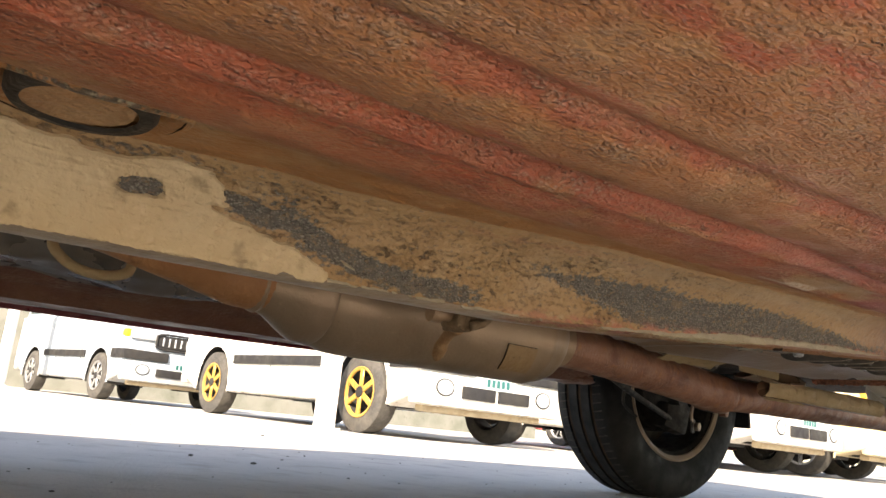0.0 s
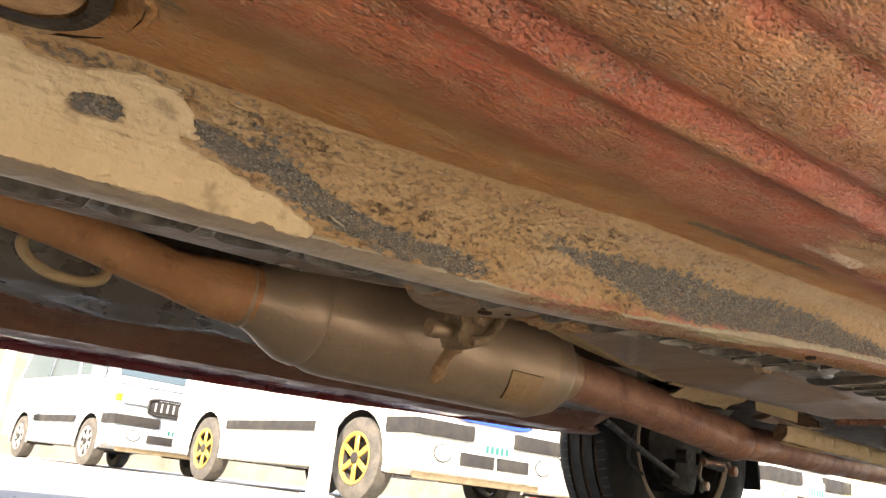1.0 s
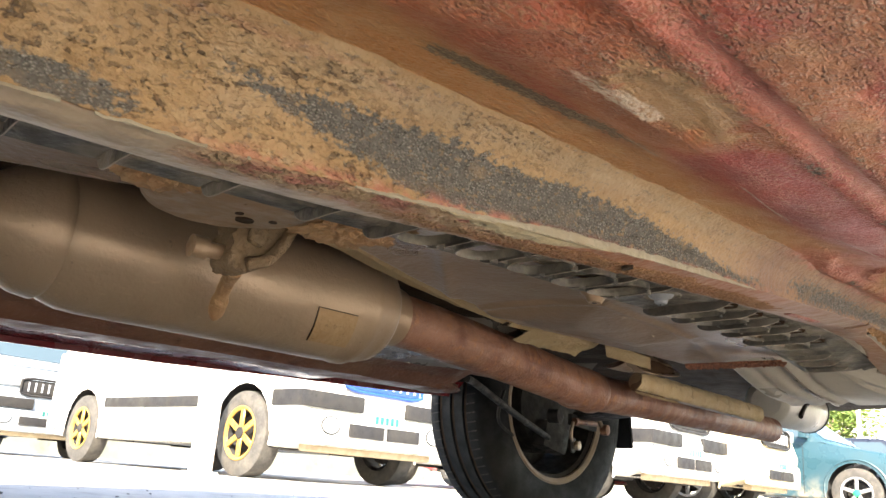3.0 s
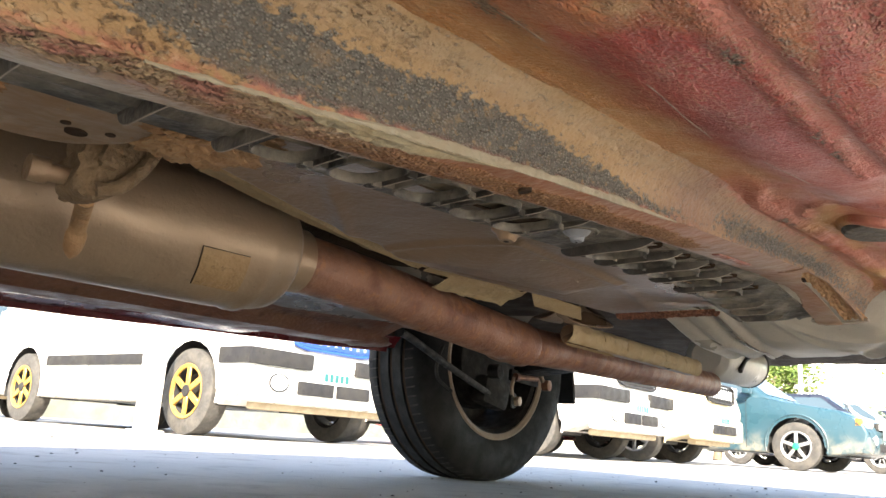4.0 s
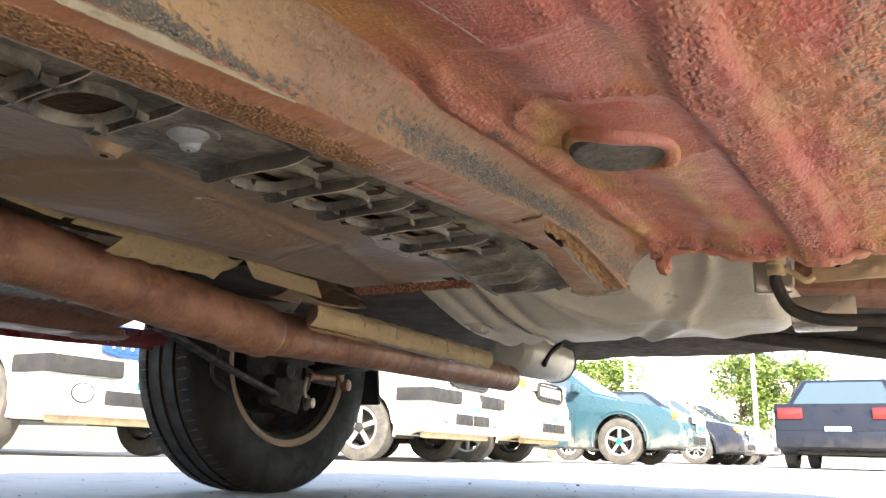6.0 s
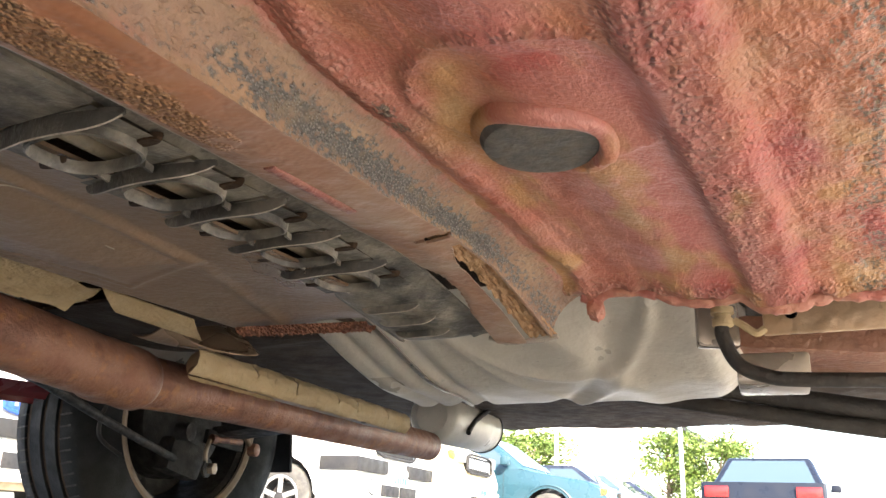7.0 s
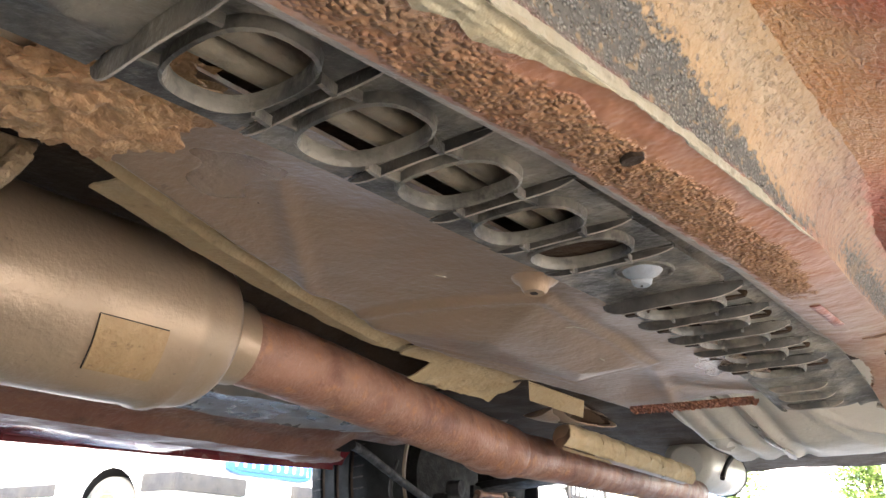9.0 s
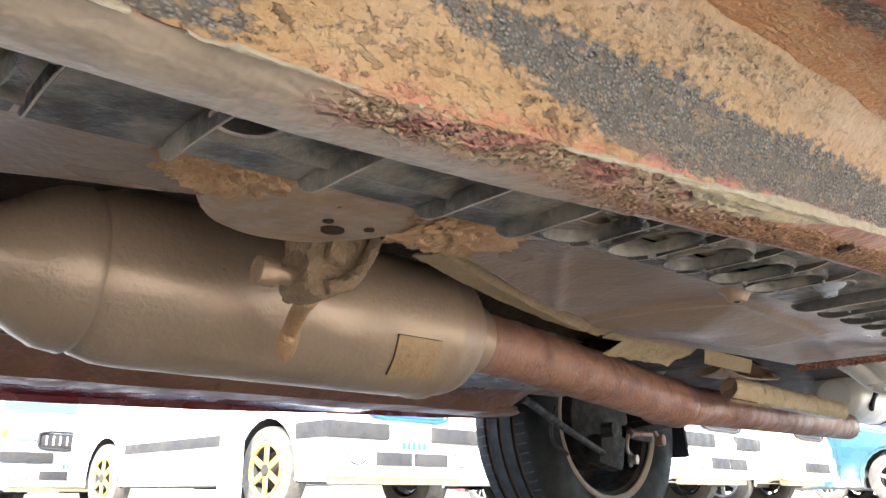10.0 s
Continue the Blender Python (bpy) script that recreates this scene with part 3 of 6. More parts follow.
    dark = max(dark, mid * 0.75 * bell(y, strip_y(x) + 0.0095, 0.0035) * step(-0.1, 0.4, n2), mid * 0.6 * bell(y, strip_y(x) - 0.0085, 0.003) * step(0.0, 0.4, n), front * 0.5 * bell(y, 0.152, 0.004) * step(0, 0.4, n2))
    dark = max(dark, 0.8 * bell(math.hypot((x - 0.006) / 0.033, (y - 0.2500) / 0.016), 1.0, 0.25) * step(0.262, 0.24, y))
    dark = max(dark, 0.9 * bell(math.hypot((x - 0.762) / 2, y - 0.2770), 0, 0.004), 0.8 * bell(math.hypot((x - 0.779) / 2, y - 0.2810), 0, 0.004))
    dark = max(dark, 0.52 * back * step(edge - 0.052, edge - 0.066, y) * step(-0.9, 0.2, n2))
    return (min(1, max(0, tan)), min(1, max(0, pink)), min(1, max(0, rough)), min(1, max(0, dark)))


def floor_at(x, y):
    return (x, y, floor_z(x, y))


def off_plug(x, y):
    return math.hypot((x - 0.8060) / 0.0245, (y - 0.2262) / 0.0235) > 1 and math.hypot((x + 0.0010) / 0.0315, (y - 0.2640) / 0.0235) > 1


floor_pan = part("floor_pan", sheet(floor_at, spaced(-0.30, 1.047, 400), spaced(0.02, 0.320, 112), (0, 0, 0.0022), off_plug, None, floor_mask), M_FLOOR, car,
                 "red floor pan with ochre dust and rough sealant ridges")
part("floor_pan_front", sheet(floor_at, spaced(-1.0, -0.302, 30), spaced(-0.14, 0.290, 20), (0, 0, 0.002), None, None, floor_mask), M_FLOOR, car)
part("floor_pan_side", sheet(lambda x, y: (x, y, floor_level(x)), spaced(-0.30, 1.047, 30), spaced(-0.14, 0.0185, 8), (0, 0, 0.002), None, None, floor_mask), M_FLOOR, car)


def plug(x, y, lift, rx, material, label):
    z = floor_level(x) + 0.010 + lift
    body = part("drain_plug", lathe([(0, 0.001), (0.0006, rx * 0.55), (0.0, rx * 0.8), (0.001, rx * 0.93), (0.004, rx), (0.007, rx * 0.98)], (x, y, z), (0, 0, 1), 40), material, floor_pan, label)
    return body


plug_a = plug(0.8065, 0.2264, -0.0072, 0.0268, M_PLUG, "grey rubber drain plug with faint moulded marks")
plug_b = plug(-0.003, 0.2640, -0.0010, 0.0215, M_CLAY, "mud-caked drain plug with a black rim")
part("plug_rim", lathe([(0.0010, 0.0205), (-0.0004, 0.0222), (0.0, 0.0262), (0.002, 0.0278), (0.006, 0.0280)], (0.000, 0.2645, floor_level(0.0) + 0.0090), (0, 0, 1), 40, None, 0.92, False), M_DARK, plug_b, "black rubber rim of the plug")
for x, y, r in ((-0.001, 0.2640, 0.036), (0.8020, 0.2262, 0.032)):
    part("plug_recess", lathe([(0.0035, r), (0.012, r * 0.95), (0.0125, 0.001)], (x, y, floor_level(x) + 0.009), (0, 0, 1), 28, caps=False), M_CAVITY, floor_pan)


def rim_height(x, y):
    """The lower of floor and rail side, where a pressed hole's rim runs."""
    low = floor_z(x, y)
    y0 = rail_foot(x)
    if y > y0:
        low = min(low, rail_at(x, 1 - (1 - min(1.0, (y - y0) / (rail_out(x) - y0))) ** (1 / 1.9))[2])
    return low


# ---- red car: frame rail beside the floor ----
def rail_low(x):
    return table(x, (-0.3, 0.0, 0.25, 0.32, 0.507, 0.637, 0.76, 0.88, 0.94, 1.0, 1.05), (0.1965, 0.1995, 0.2025, 0.2060, 0.2215, 0.2310, 0.2435, 0.2540, 0.2545, 0.2450, 0.2345))


def rail_foot(x):
    return table(x, (-0.3, 0.0, 0.1, 0.2, 0.3, 0.5, 0.62, 0.76, 1.05), (0.300, 0.292, 0.283, 0.274, 0.266, 0.262, 0.264, 0.280, 0.285))


def rail_out(x):
    return table(x, (-0.3, 0.0, 0.2, 0.35, 0.5, 0.637, 0.73, 0.85, 1.05), (0.328, 0.321, 0.311, 0.298, 0.292, 0.290, 0.298, 0.306, 0.310))


def rail_in(x):
    return table(x, (-0.3, 0.0, 0.2, 0.5, 0.66, 0.75, 0.85, 0.93, 1.05), (0.362, 0.352, 0.341, 0.331, 0.332, 0.341, 0.350, 0.354, 0.360))


def along(x):
    """The rail's own scale, in which its marks and openings are laid out."""
    return table(x, (-0.3, 0.60, 0.879, 1.047), (-0.3, 0.60, 0.808, 0.995))


def rail_at(x, v):
    """v: 0 at the floor, 1 at the outer lower edge, 1.7 at the inner lower edge, 2 up at the inner wall."""
    top, low, a, b = floor_level(x) + 0.015, rail_low(x), rail_out(x), rail_in(x)
    if v <= 1:
        y0 = rail_foot(x)
        y = y0 + (a - y0) * (1 - (1 - v) ** 1.9)
        z = top + (low - top) * (0.45 * v + 0.55 * v ** 1.8)
        rough = 0.0007 * step(0.15, 0.6, v) * (1 - 0.7 * step(0.34, 0.42, x))
        grey, lumps, _, crust = rail_mask(x, v)
        crumb = 0.0008 * lumps * (0.5 - abs(lump(x, y, z, 130))) + 0.0008 * (grey + crust) * lump(x, y, z, 260, 2)
        y, z = y - 0.8 * crumb, z - 0.6 * crumb
    elif v <= 1.7:
        t = (v - 1) / 0.7
        y = a + (b - a) * t
        z = low - 0.0022 * math.sin(math.pi * t) + 0.002 * step(0.85, 1, t)
        rough = 0.0006 * (1 - step(0.8, 0.95, t)) * step(0.25, 0.4, x) * step(0.2, 0.5, t) * (1 - step(0.66, 0.70, x))
        _, grain, pink, _ = rail_mask(x, v)
        z -= (0.0010 * pink + 0.0009 * grain) * (0.4 - abs(lump(x, y, 0, 150))) + 0.0005 * grain * lump(x, y, 0, 300, 2)
    else:
        t = (v - 1.7) / 0.3
        y, z, rough = b + 0.002, low + 0.002 + 0.035 * t, 0.0004
    n = lump(x, y, z, 120) + 0.6 * lump(x, y, z, 45)
    return (x, y + 0.3 * rough * n, z - rough * n)


def rail_slot(x, v):
    return 0 if v < 1 else (1 if v < 1.6 else 2)


def rail_mask(x, v):
    x = along(x)
    n, n2 = lump(x * 0.6, v * 0.07, 3, 40, 4), lump(x, v * 0.1, 8, 18, 3)
    if v <= 1:
        # grey grit sinks from the mud's edge to the lower lip, and starts again further back
        first = bell(v, min(0.90, 0.55 + 4.2 * (x - 0.09)) + 0.08 * n, 0.12) * step(0.04, 0.08, x) * (1 - step(0.19, 0.25, x))
        lo = 0.42 + 0.36 * step(0.46, 0.62, x) + 0.05 * n
        second = step(lo - 0.05, lo + 0.14, v) * (1 - 0.6 * step(0.92, 0.99, v)) * step(0.226 + 0.20 * max(0.0, v - 0.46), 0.256 + 0.20 * max(0.0, v - 0.46), x + 0.010 * n) * (1 - step(0.58, 0.66, x))
        third = 1.15 * bell(v, 0.72, 0.24) * step(0.645, 0.70, x) * (1 - 0.5 * step(0.84, 0.90, x))
        grey = max(step(0.25, 0.7, first + 0.2 * n), second, min(1, third), bell(math.hypot((x - 0.036) / 0.016, (v - 0.5) / 0.16), 0, 1.0) ** 0.3 if x < 0.06 else 0, 0.9 * bell(x, 0.075 + 0.06 * v, 0.012) * bell(v, 0.55, 0.3))
        lumps = step(0.06, 0.2, v) * (1 - grey) * (1 - 0.8 * step(0.34, 0.44, x)) * (0.45 + 0.55 * step(-0.3, 0.3, n2))
        # Beige dust; the band near v 0.42 at the rear is a painted highlight.
        beige = bell(v, 0.24 + 0.10 * step(0.45, 0.62, x), 0.11) * step(0.20, 0.34, x) * (1 - 0.75 * step(0.57, 0.66, x)) + 0.25 * step(0.60, 0.68, x) * bell(v, 0.42, 0.16) + 0.25 * bell(v, 0.5, 0.3) * step(0.2, 0.1, x)
        crust = 0.8 * bell(v, 0.97, 0.05) * step(0.22, 0.28, x) * (1 - step(0.60, 0.66, x))
        crust = max(crust, 1.0 * (1 - step(0.06, 0.34 + 0.10 * n, v)) * step(0.60, 0.68, x), 0.22 * bell(v, 0.20, 0.05) * step(0.16, 0.20, x) * (1 - step(0.29, 0.34, x)))
        return (grey, lumps, min(1, beige), crust)
    t = (v - 1) / 0.7
    pale = max(1 - step(0.22 + 0.1 * t, 0.32 + 0.14 * t, x + 0.03 * n), 0.8 * step(0.84, 0.92, t), 0.45 * step(0.72, 0.78, x + 0.02 * n) * step(-0.4, 0.5, n2))
    inner = 0.16 + 0.12 * n
    crust = (1 - pale) * (1 - step(0.665 + 0.02 * t, 0.69 + 0.02 * t, x + 0.01 * n)) * step(inner, inner + 0.22, t) * (1 - step(0.74 + 0.05 * n, 0.88, t))
    pink = bell(t, 0.16 + 0.1 * n, 0.26) * step(0.235, 0.26, x) * (1 - step(0.37, 0.46, x)) * step(-0.5, 0.1, n2 + 0.3)
    return (pale * (1 - pink), max(crust, 0.8 * pink), min(1, pink), 0)


def rail_open(x, v):
    if v < 0.45 and x < 0.1 and not off_plug(x, rail_at(x, v)[1]):
        return False
    x = along(x)
    slit = math.hypot((x - 0.808) / 0.0035, (v - 1.14) / 0.20) > 1
    mouth = not (x > 0.825 and 1.03 < v < 1.03 + 0.24 * step(0.80, 0.87, x)) and not (v > 1.70 - 0.20 * math.sin(math.pi * min(1.0, max(0.0, (x - 0.835) / 0.13))) and 0.835 < x < 0.965)
    return slit and mouth and not (x > 0.92 and v > 1.60)


rail = part("frame_rail", sheet(rail_at, spaced(-0.30, 0.05, 90) + spaced(0.05, 0.70, 480)[1:] + spaced(0.70, 1.047, 150)[1:], spaced(0, 1, 44) + spaced(1, 1.7, 34)[1:] + spaced(1.7, 2, 4)[1:], (0, 0.0008, 0.0016),
                                rail_open, rail_slot, rail_mask), (M_SIDE, M_BOTTOM, M_LIP), car, "frame rail caked with ochre mud and grey grit")
def lip_at(x, y, a, b):
    """A smooth pressed lip round an oval hole."""
    def at(t, k):
        w = 0.97 + 0.46 * k
        px, py = x + a * w * math.cos(t), y + b * w * math.sin(t)
        return (px, py, rim_height(px, py) - (0.0030 + 0.0040 * max(0.0, -math.cos(t)) ** 2 * (x > 0.5)) * math.sqrt(math.sin(math.pi * (0.12 + 0.88 * k))) + 0.0045 * (1 - step(0, 0.22, k)) + 0.0020 * step(0.80, 1, k))
    return at


for x, y, a, b, m in ((0.8060, 0.2262, 0.0228, 0.0218, M_FLOOR), (-0.001, 0.2640, 0.0285, 0.0213, M_FLOOR)):
    part("hole_lip", sheet(lip_at(x, y, a, b), spaced(0, 2 * math.pi, 72), spaced(0, 1, 12), (0, 0, 0.0006), None, None, lambda t, k: floor_mask(x + a * (1.1 + 0.4 * k) * math.cos(t), y + b * (1.1 + 0.4 * k) * math.sin(t))), m, floor_pan, "smooth pressed lip round a drain hole")
part("rail_tip", sheet(lambda u, v: (0.885 + 0.168 * u, 0.309 + (0.016 + 0.004 * u) * v, rail_low(0.885 + 0.168 * u) + 0.0035 + 0.004 * v * (1 - v) + 0.0022 * lump(u * 3, v, 0, 7)), spaced(0, 1, 90), spaced(0, 1, 24), (0, 0, 0.002)),
     M_CLAY, rail, "open rail end packed with rusty mud")
part("rail_core", sheet(lambda x, v: (x, rail_out(x) + 0.002 + (rail_in(x) - rail_out(x) - 0.003) * v, rail_low(x) + 0.012), spaced(-0.28, 0.885, 40), (0, 1), (0, 0, 0.001)), M_CAVITY, rail)
# Dark disc below the uncut rail; the drain hole's shade is its colour.
part("rail_hole_disc", lathe([(0, 0.0004), (0, 0.0036), (0.003, 0.0040)], (0.507, 0.3070, rail_low(0.507) - 0.0036), (0, 0.08, 1), 24, None, 0.7), M_CAVITY, rail, "dark disc painted as the shade of a small drain hole")
part("end_lip", tube([(1.047, 0.306, 0.2365), (1.048, 0.318, 0.2345), (1.048, 0.345, 0.2345), (1.046, 0.358, 0.2385)], 0.0020, 8), M_LIP, rail)


def mud_at(off):
    def at(x, v):
        p = Vector(rail_at(x, v))
        return p + Vector((0, -0.55, -0.8)) * (off + 0.0006 * lump(x, v, 5, 22))
    return at


def mud_sheet(u, w):
    """The dried mud, laid out between its own ragged edges."""
    edge = 0.056 + 0.066 * step(0.1, 0.95, w) + 0.013 * lump(0, w, 9, 6, 2) + 0.005 * lump(0, w, 4, 20, 2) + 0.009 * math.sin(w * 9)
    x = -0.28 + (edge + 0.28) * u
    lo, hi = 0.22 + 0.09 * lump(x, 0, 2, 30) + 0.02 * lump(x, 0, 2, 140), 1.01 + 0.05 * lump(x, 1, 7, 60) + 0.02 * lump(x, 1, 3, 200)
    return x, lo + (hi - lo) * w


def mud_whole(u, w):
    x, v = mud_sheet(u, w)
    if v < 0.5 and x < 0.06 and math.hypot((x + 0.001) / 0.034, (rail_at(x, v)[1] - 0.2640) / 0.0265) < 1:
        return False
    return math.hypot((x - 0.036) / 0.010, (v - 0.50) / 0.10) + 0.25 * lump(x, v * 0.1, 4, 90) > 1


part("dried_mud", sheet(lambda u, w: mud_at(0.0022)(*mud_sheet(u, w)), spaced(0, 0.6, 80) + spaced(0.6, 1, 220)[1:], spaced(0, 1, 90), (0, 0.0011, 0.0016), mud_whole), M_MUD, rail, "cream sheet of dried mud with ragged edges")


def strip_sheet(u, w):
    x = 0.13 + 0.498 * u
    n = lump(x, 0, 3, 45) + 0.4 * lump(x, 0, 3, 160)
    wide = step(0.37, 0.43, x) * (1 - step(0.56, 0.625, x))
    hi = 1.01 + 0.015 * n
    lo = hi - 0.018 - 0.01 * n - (0.062 + 0.025 * n) * wide
    return x, lo + (hi - lo) * w


def flake_sheet(u, w):
    x = 0.352 + 0.118 * u
    return x, 1.012 + w * max(0.004, 0.17 * math.sin(math.pi * u) ** 1.2 * (1 + 0.35 * lump(x, 0, 6, 80)))


part("sealant_flake", sheet(lambda u, w: mud_at(0.0016)(*flake_sheet(u, w)), spaced(0, 1, 110), spaced(0, 1, 16), (0, 0.0006, 0.0010)), M_FLAKE, rail, "curled olive flake of old sealant")
part("rail_pressing", sheet(lambda u, v: (0.750 + 0.066 * u, 0.3195 + 0.004 * u + 0.0055 * v, rail_low(0.750 + 0.066 * u) - 0.0028 - 0.0012 * math.sin(math.pi * v) ** 0.6 * (math.sin(math.pi * u) ** 0.25)), spaced(0.001, 0.999, 30), spaced(0, 1, 12), (0, 0, 0.005)), M_BEAD, rail, "small red pressed bead")
part("sealant_strip", sheet(lambda u, w: mud_at(0.0012)(*strip_sheet(u, w)), spaced(0, 1, 420), spaced(0, 1, 12), (0, 0.0012, 0.0018), lambda u, w: u > 0.36 or (u < 0.27 and lump(u * 0.5, 0.3, 2, 60, 3) > -0.12)), M_SEAL, rail, "peeling cream sealant along the rail edge")

part("paint_chip", block((0.0075, 0.005, 0.0006), pose(0.139, 0.3120, 0.2100, 38, 6, 20), None), M_SEAL, rail, "pale loose flake")
for a, b in (((0.470, 0.222), (0.560, 0.235)), ((0.595, 0.2270), (0.655, 0.2215)), ((0.40, 0.2365), (0.43, 0.2385))):
    part("scratch", tube([(a[0] + (b[0] - a[0]) * t, a[1] + (b[1] - a[1]) * t, floor_z(a[0] + (b[0] - a[0]) * t, a[1] + (b[1] - a[1]) * t) + 0.0003) for t in spaced(0, 1, 12)], [0.0002] + [0.0005] * 11 + [0.0002], 6), M_LIP, floor_pan, "pale scratch in the paint")


# ---- red car: plastic cover over the fuel and brake lines ----
def cover_low(x):
    return table(x, (-0.3, 0.2, 0.475, 0.56, 0.645, 0.72, 0.79, 0.85, 0.93, 1.06), (0.1935, 0.2125, 0.2262, 0.2290, 0.2335, 0.2370, 0.2415, 0.2445, 0.2435, 0.2305))


def cover_y(x):
    return table(x, (-0.3, 0.5, 0.68, 0.78, 0.86, 1.06), (0.371, 0.3715, 0.377, 0.385, 0.391, 0.400))


cover = part("line_cover", sheet(lambda x, v: (x, cover_y(x) + 0.034 * v, cover_low(x) + 0.0048 + 0.004 * min(1.2, abs(v) ** 3)), spaced(-0.30, 1.045, 130), (-1.32, -1.15, -1, -0.93, -0.86, 0.86, 0.93, 1),
                                 (0, 0, 0.0018), lambda x, v: abs(v) > 0.85), M_PLASTIC, car, "dusty black plastic cover with oval slots and fins")


def slot_cell(x, half, width, ring=0.0026):
    """A panel with an oval slot and a raised collar round it."""
    bm = bmesh.new()
    n, c = 36, cover_y(x)
    loops = []
    for grow, drop in ((None, 0.0048), (0.0022, 0.0048), (0.0018, 0.0012), (0.0008, 0.0006), (0.0, 0.002), (0.0, 0.0062)):
        ring_v = []
        for k in range(n):
            a = 2 * math.pi * (k + 0.5) / n
            cx, cy = math.cos(a), math.sin(a)
            if grow is None:
                m = max(abs(cx), abs(cy))
                p = (half * cx / m, 0.0318 * cy / m)
            else:
                p = ((half * 0.66 + grow) * math.copysign(abs(cx) ** 0.75, cx), (width + grow) * math.copysign(abs(cy) ** 0.75, cy))
            ring_v.append(bm.verts.new((x + p[0], c + p[1], cover_low(x + p[0]) + drop)))
        loops.append(ring_v)
    for a, b in zip(loops, loops[1:]):
        for k in range(n):
            bm.faces.new((a[k], a[(k + 1) % n], b[(k + 1) % n], b[k]))
    return bm


def fin(x, tall, lean=0.0, reach=0.034, bow=0.002):
    """A curved rib that stands down from the cover."""
    def at(u, v):
        y = cover_y(x) + reach * v
        return (x + lean * (1 - u) + bow * v * v, y, cover_low(x) + 0.0058 - (tall + 0.0058) * (1 - u) * (1 - 0.75 * abs(v) ** 5))
    return sheet(at, spaced(0, 1, 4), spaced(-1, 1, 22), (0.0011, 0, 0)), tube([Vector(at(0, v)) + Vector((0.0005, 0, 0)) for v in spaced(-0.98, 0.98, 18)], 0.0004, 6)


def rib(material, label, *shape):
    """A rib with its scuffed edge, made pale to carry a painted highlight as well."""
    blade, edge = fin(*shape)
    part("fin_highlight", edge, M_LIP, part("fin", blade, material, cover, label), "scuffed edge with a painted pale highlight")


def cell(x, half, width, tall, reach):
    """One slotted panel with its rib and the four short webs between collar and rib."""
    part("slot_panel", slot_cell(x, half, width), M_PLASTIC, cover)
    rib(M_FIN, "", x + half + 0.0005, tall, 0.0006, reach)
    for s in (-1, 1):
        for y in (-0.013, 0.014):
            part("web", block((0.007, 0.0016, 0.0036), pose(x + s * half * 0.84, cover_y(x) + y, cover_low(x) + 0.0026, 0, 0, s * 10), None), M_PLASTIC, cover)


def plain(x0, x1, bead):
    part("flat_panel", sheet(lambda x, v: (x, cover_y(x) + 0.0318 * v, cover_low(x) + 0.0046 - 0.0022 * bell(v, 0.35, 0.12) * bead + 0.0004 * lump(x, v, 0, 30)), spaced(x0, x1, 16), spaced(-1, 1, 28), (0, 0, 0.002)), M_PLASTIC, cover)


for i in range(9):
    cell(-0.219 + 0.0495 * i, 0.0240, 0.0205, -0.0018, 0.033)
for x0, x1, bead in ((0.204, 0.2415, 0), (0.2425, 0.2915, 1), (0.2925, 0.3445, 1), (0.3455, 0.390, 1)):
    plain(x0, x1, bead)
    rib(M_PLASTIC, "tall flat rib", x1, 0.0024, 0.0006, 0.034)
for i in range(5):
    cell((0.415, 0.461, 0.507, 0.553, 0.595)[i], 0.0222, 0.0205, -0.0018, 0.032)
# Added dark plate that stands for the shade behind the fifth slot.
part("slot_shade", sheet(lambda x, v: (x, cover_y(x) + 0.024 * v, cover_low(x) + 0.0068), spaced(0.577, 0.613, 8), spaced(-1, 1, 6), (0, 0, 0.0008)), M_CAVITY, cover)
second = part("clip_recess", lathe([(0.004, 0.001), (0.004, 0.0072), (-0.0004, 0.0082), (-0.0006, 0.0095), (0.004, 0.0102)], (0.251, 0.3625, cover_low(0.251) + 0.0015), (0, 0, 1), 28), M_DARK, cover, "dark recessed clip")
part("clip_ring", tube([(0.251 + 0.0098 * math.cos(a), 0.3625 + 0.0098 * math.sin(a), cover_low(0.251) + 0.0012) for a in spaced(0, 2 * math.pi, 28)], 0.0009, 6), M_LIP, second)
part("clip_nut", lathe([(0.001, 0.0016), (-0.001, 0.0024), (-0.001, 0.0040), (0.002, 0.0044)], (0.2590, 0.3545, cover_low(0.259) + 0.0015), (0, 0, 1), 20), M_PLUG, second)
part("flat_panel", sheet(lambda x, v: (x, cover_y(x) + 0.0318 * v, cover_low(x) + 0.0046 + 0.0006 * lump(x, v, 0, 12)), spaced(0.6185, 0.6835, 16), spaced(-1, 1, 12), (0, 0, 0.002)), M_PLASTIC, cover)
for i in range(5):
    x = 0.709 + 0.0505 * i
    part("slot_panel", slot_cell(x, 0.0242, 0.0215 - 0.001 * i), M_PLASTIC, cover)
    rib(M_FIN, "thin curved fin", x - 0.0250, (0.0022, 0.0010, 0.0014, 0.0008, 0.0012)[i], 0.0010, 0.038, 0.007)
    # Dark discs on the panel face; their colour stands for the recesses' shade.
    for y in (-0.0265, 0.0275):
        part("leaf_shade", lathe([(0, 0.0005), (0, 0.0068), (0.0015, 0.0078), (0.003, 0.0078)], (x + 0.006, cover_y(x) + y, cover_low(x) + 0.0040), (0, 0, 1), 20, None, 0.36), M_CAVITY, cover, "dark leaf-shaped disc, painted shade of a recess")
    for sgn in (-1, 1):
        for y in (-0.012, 0.013):
            part("web", block((0.006, 0.0014, 0.003), pose(x + sgn * 0.0205, cover_y(x) + y, cover_low(x) + 0.0030, 0, 0, sgn * 14), None), M_PLASTIC, cover)
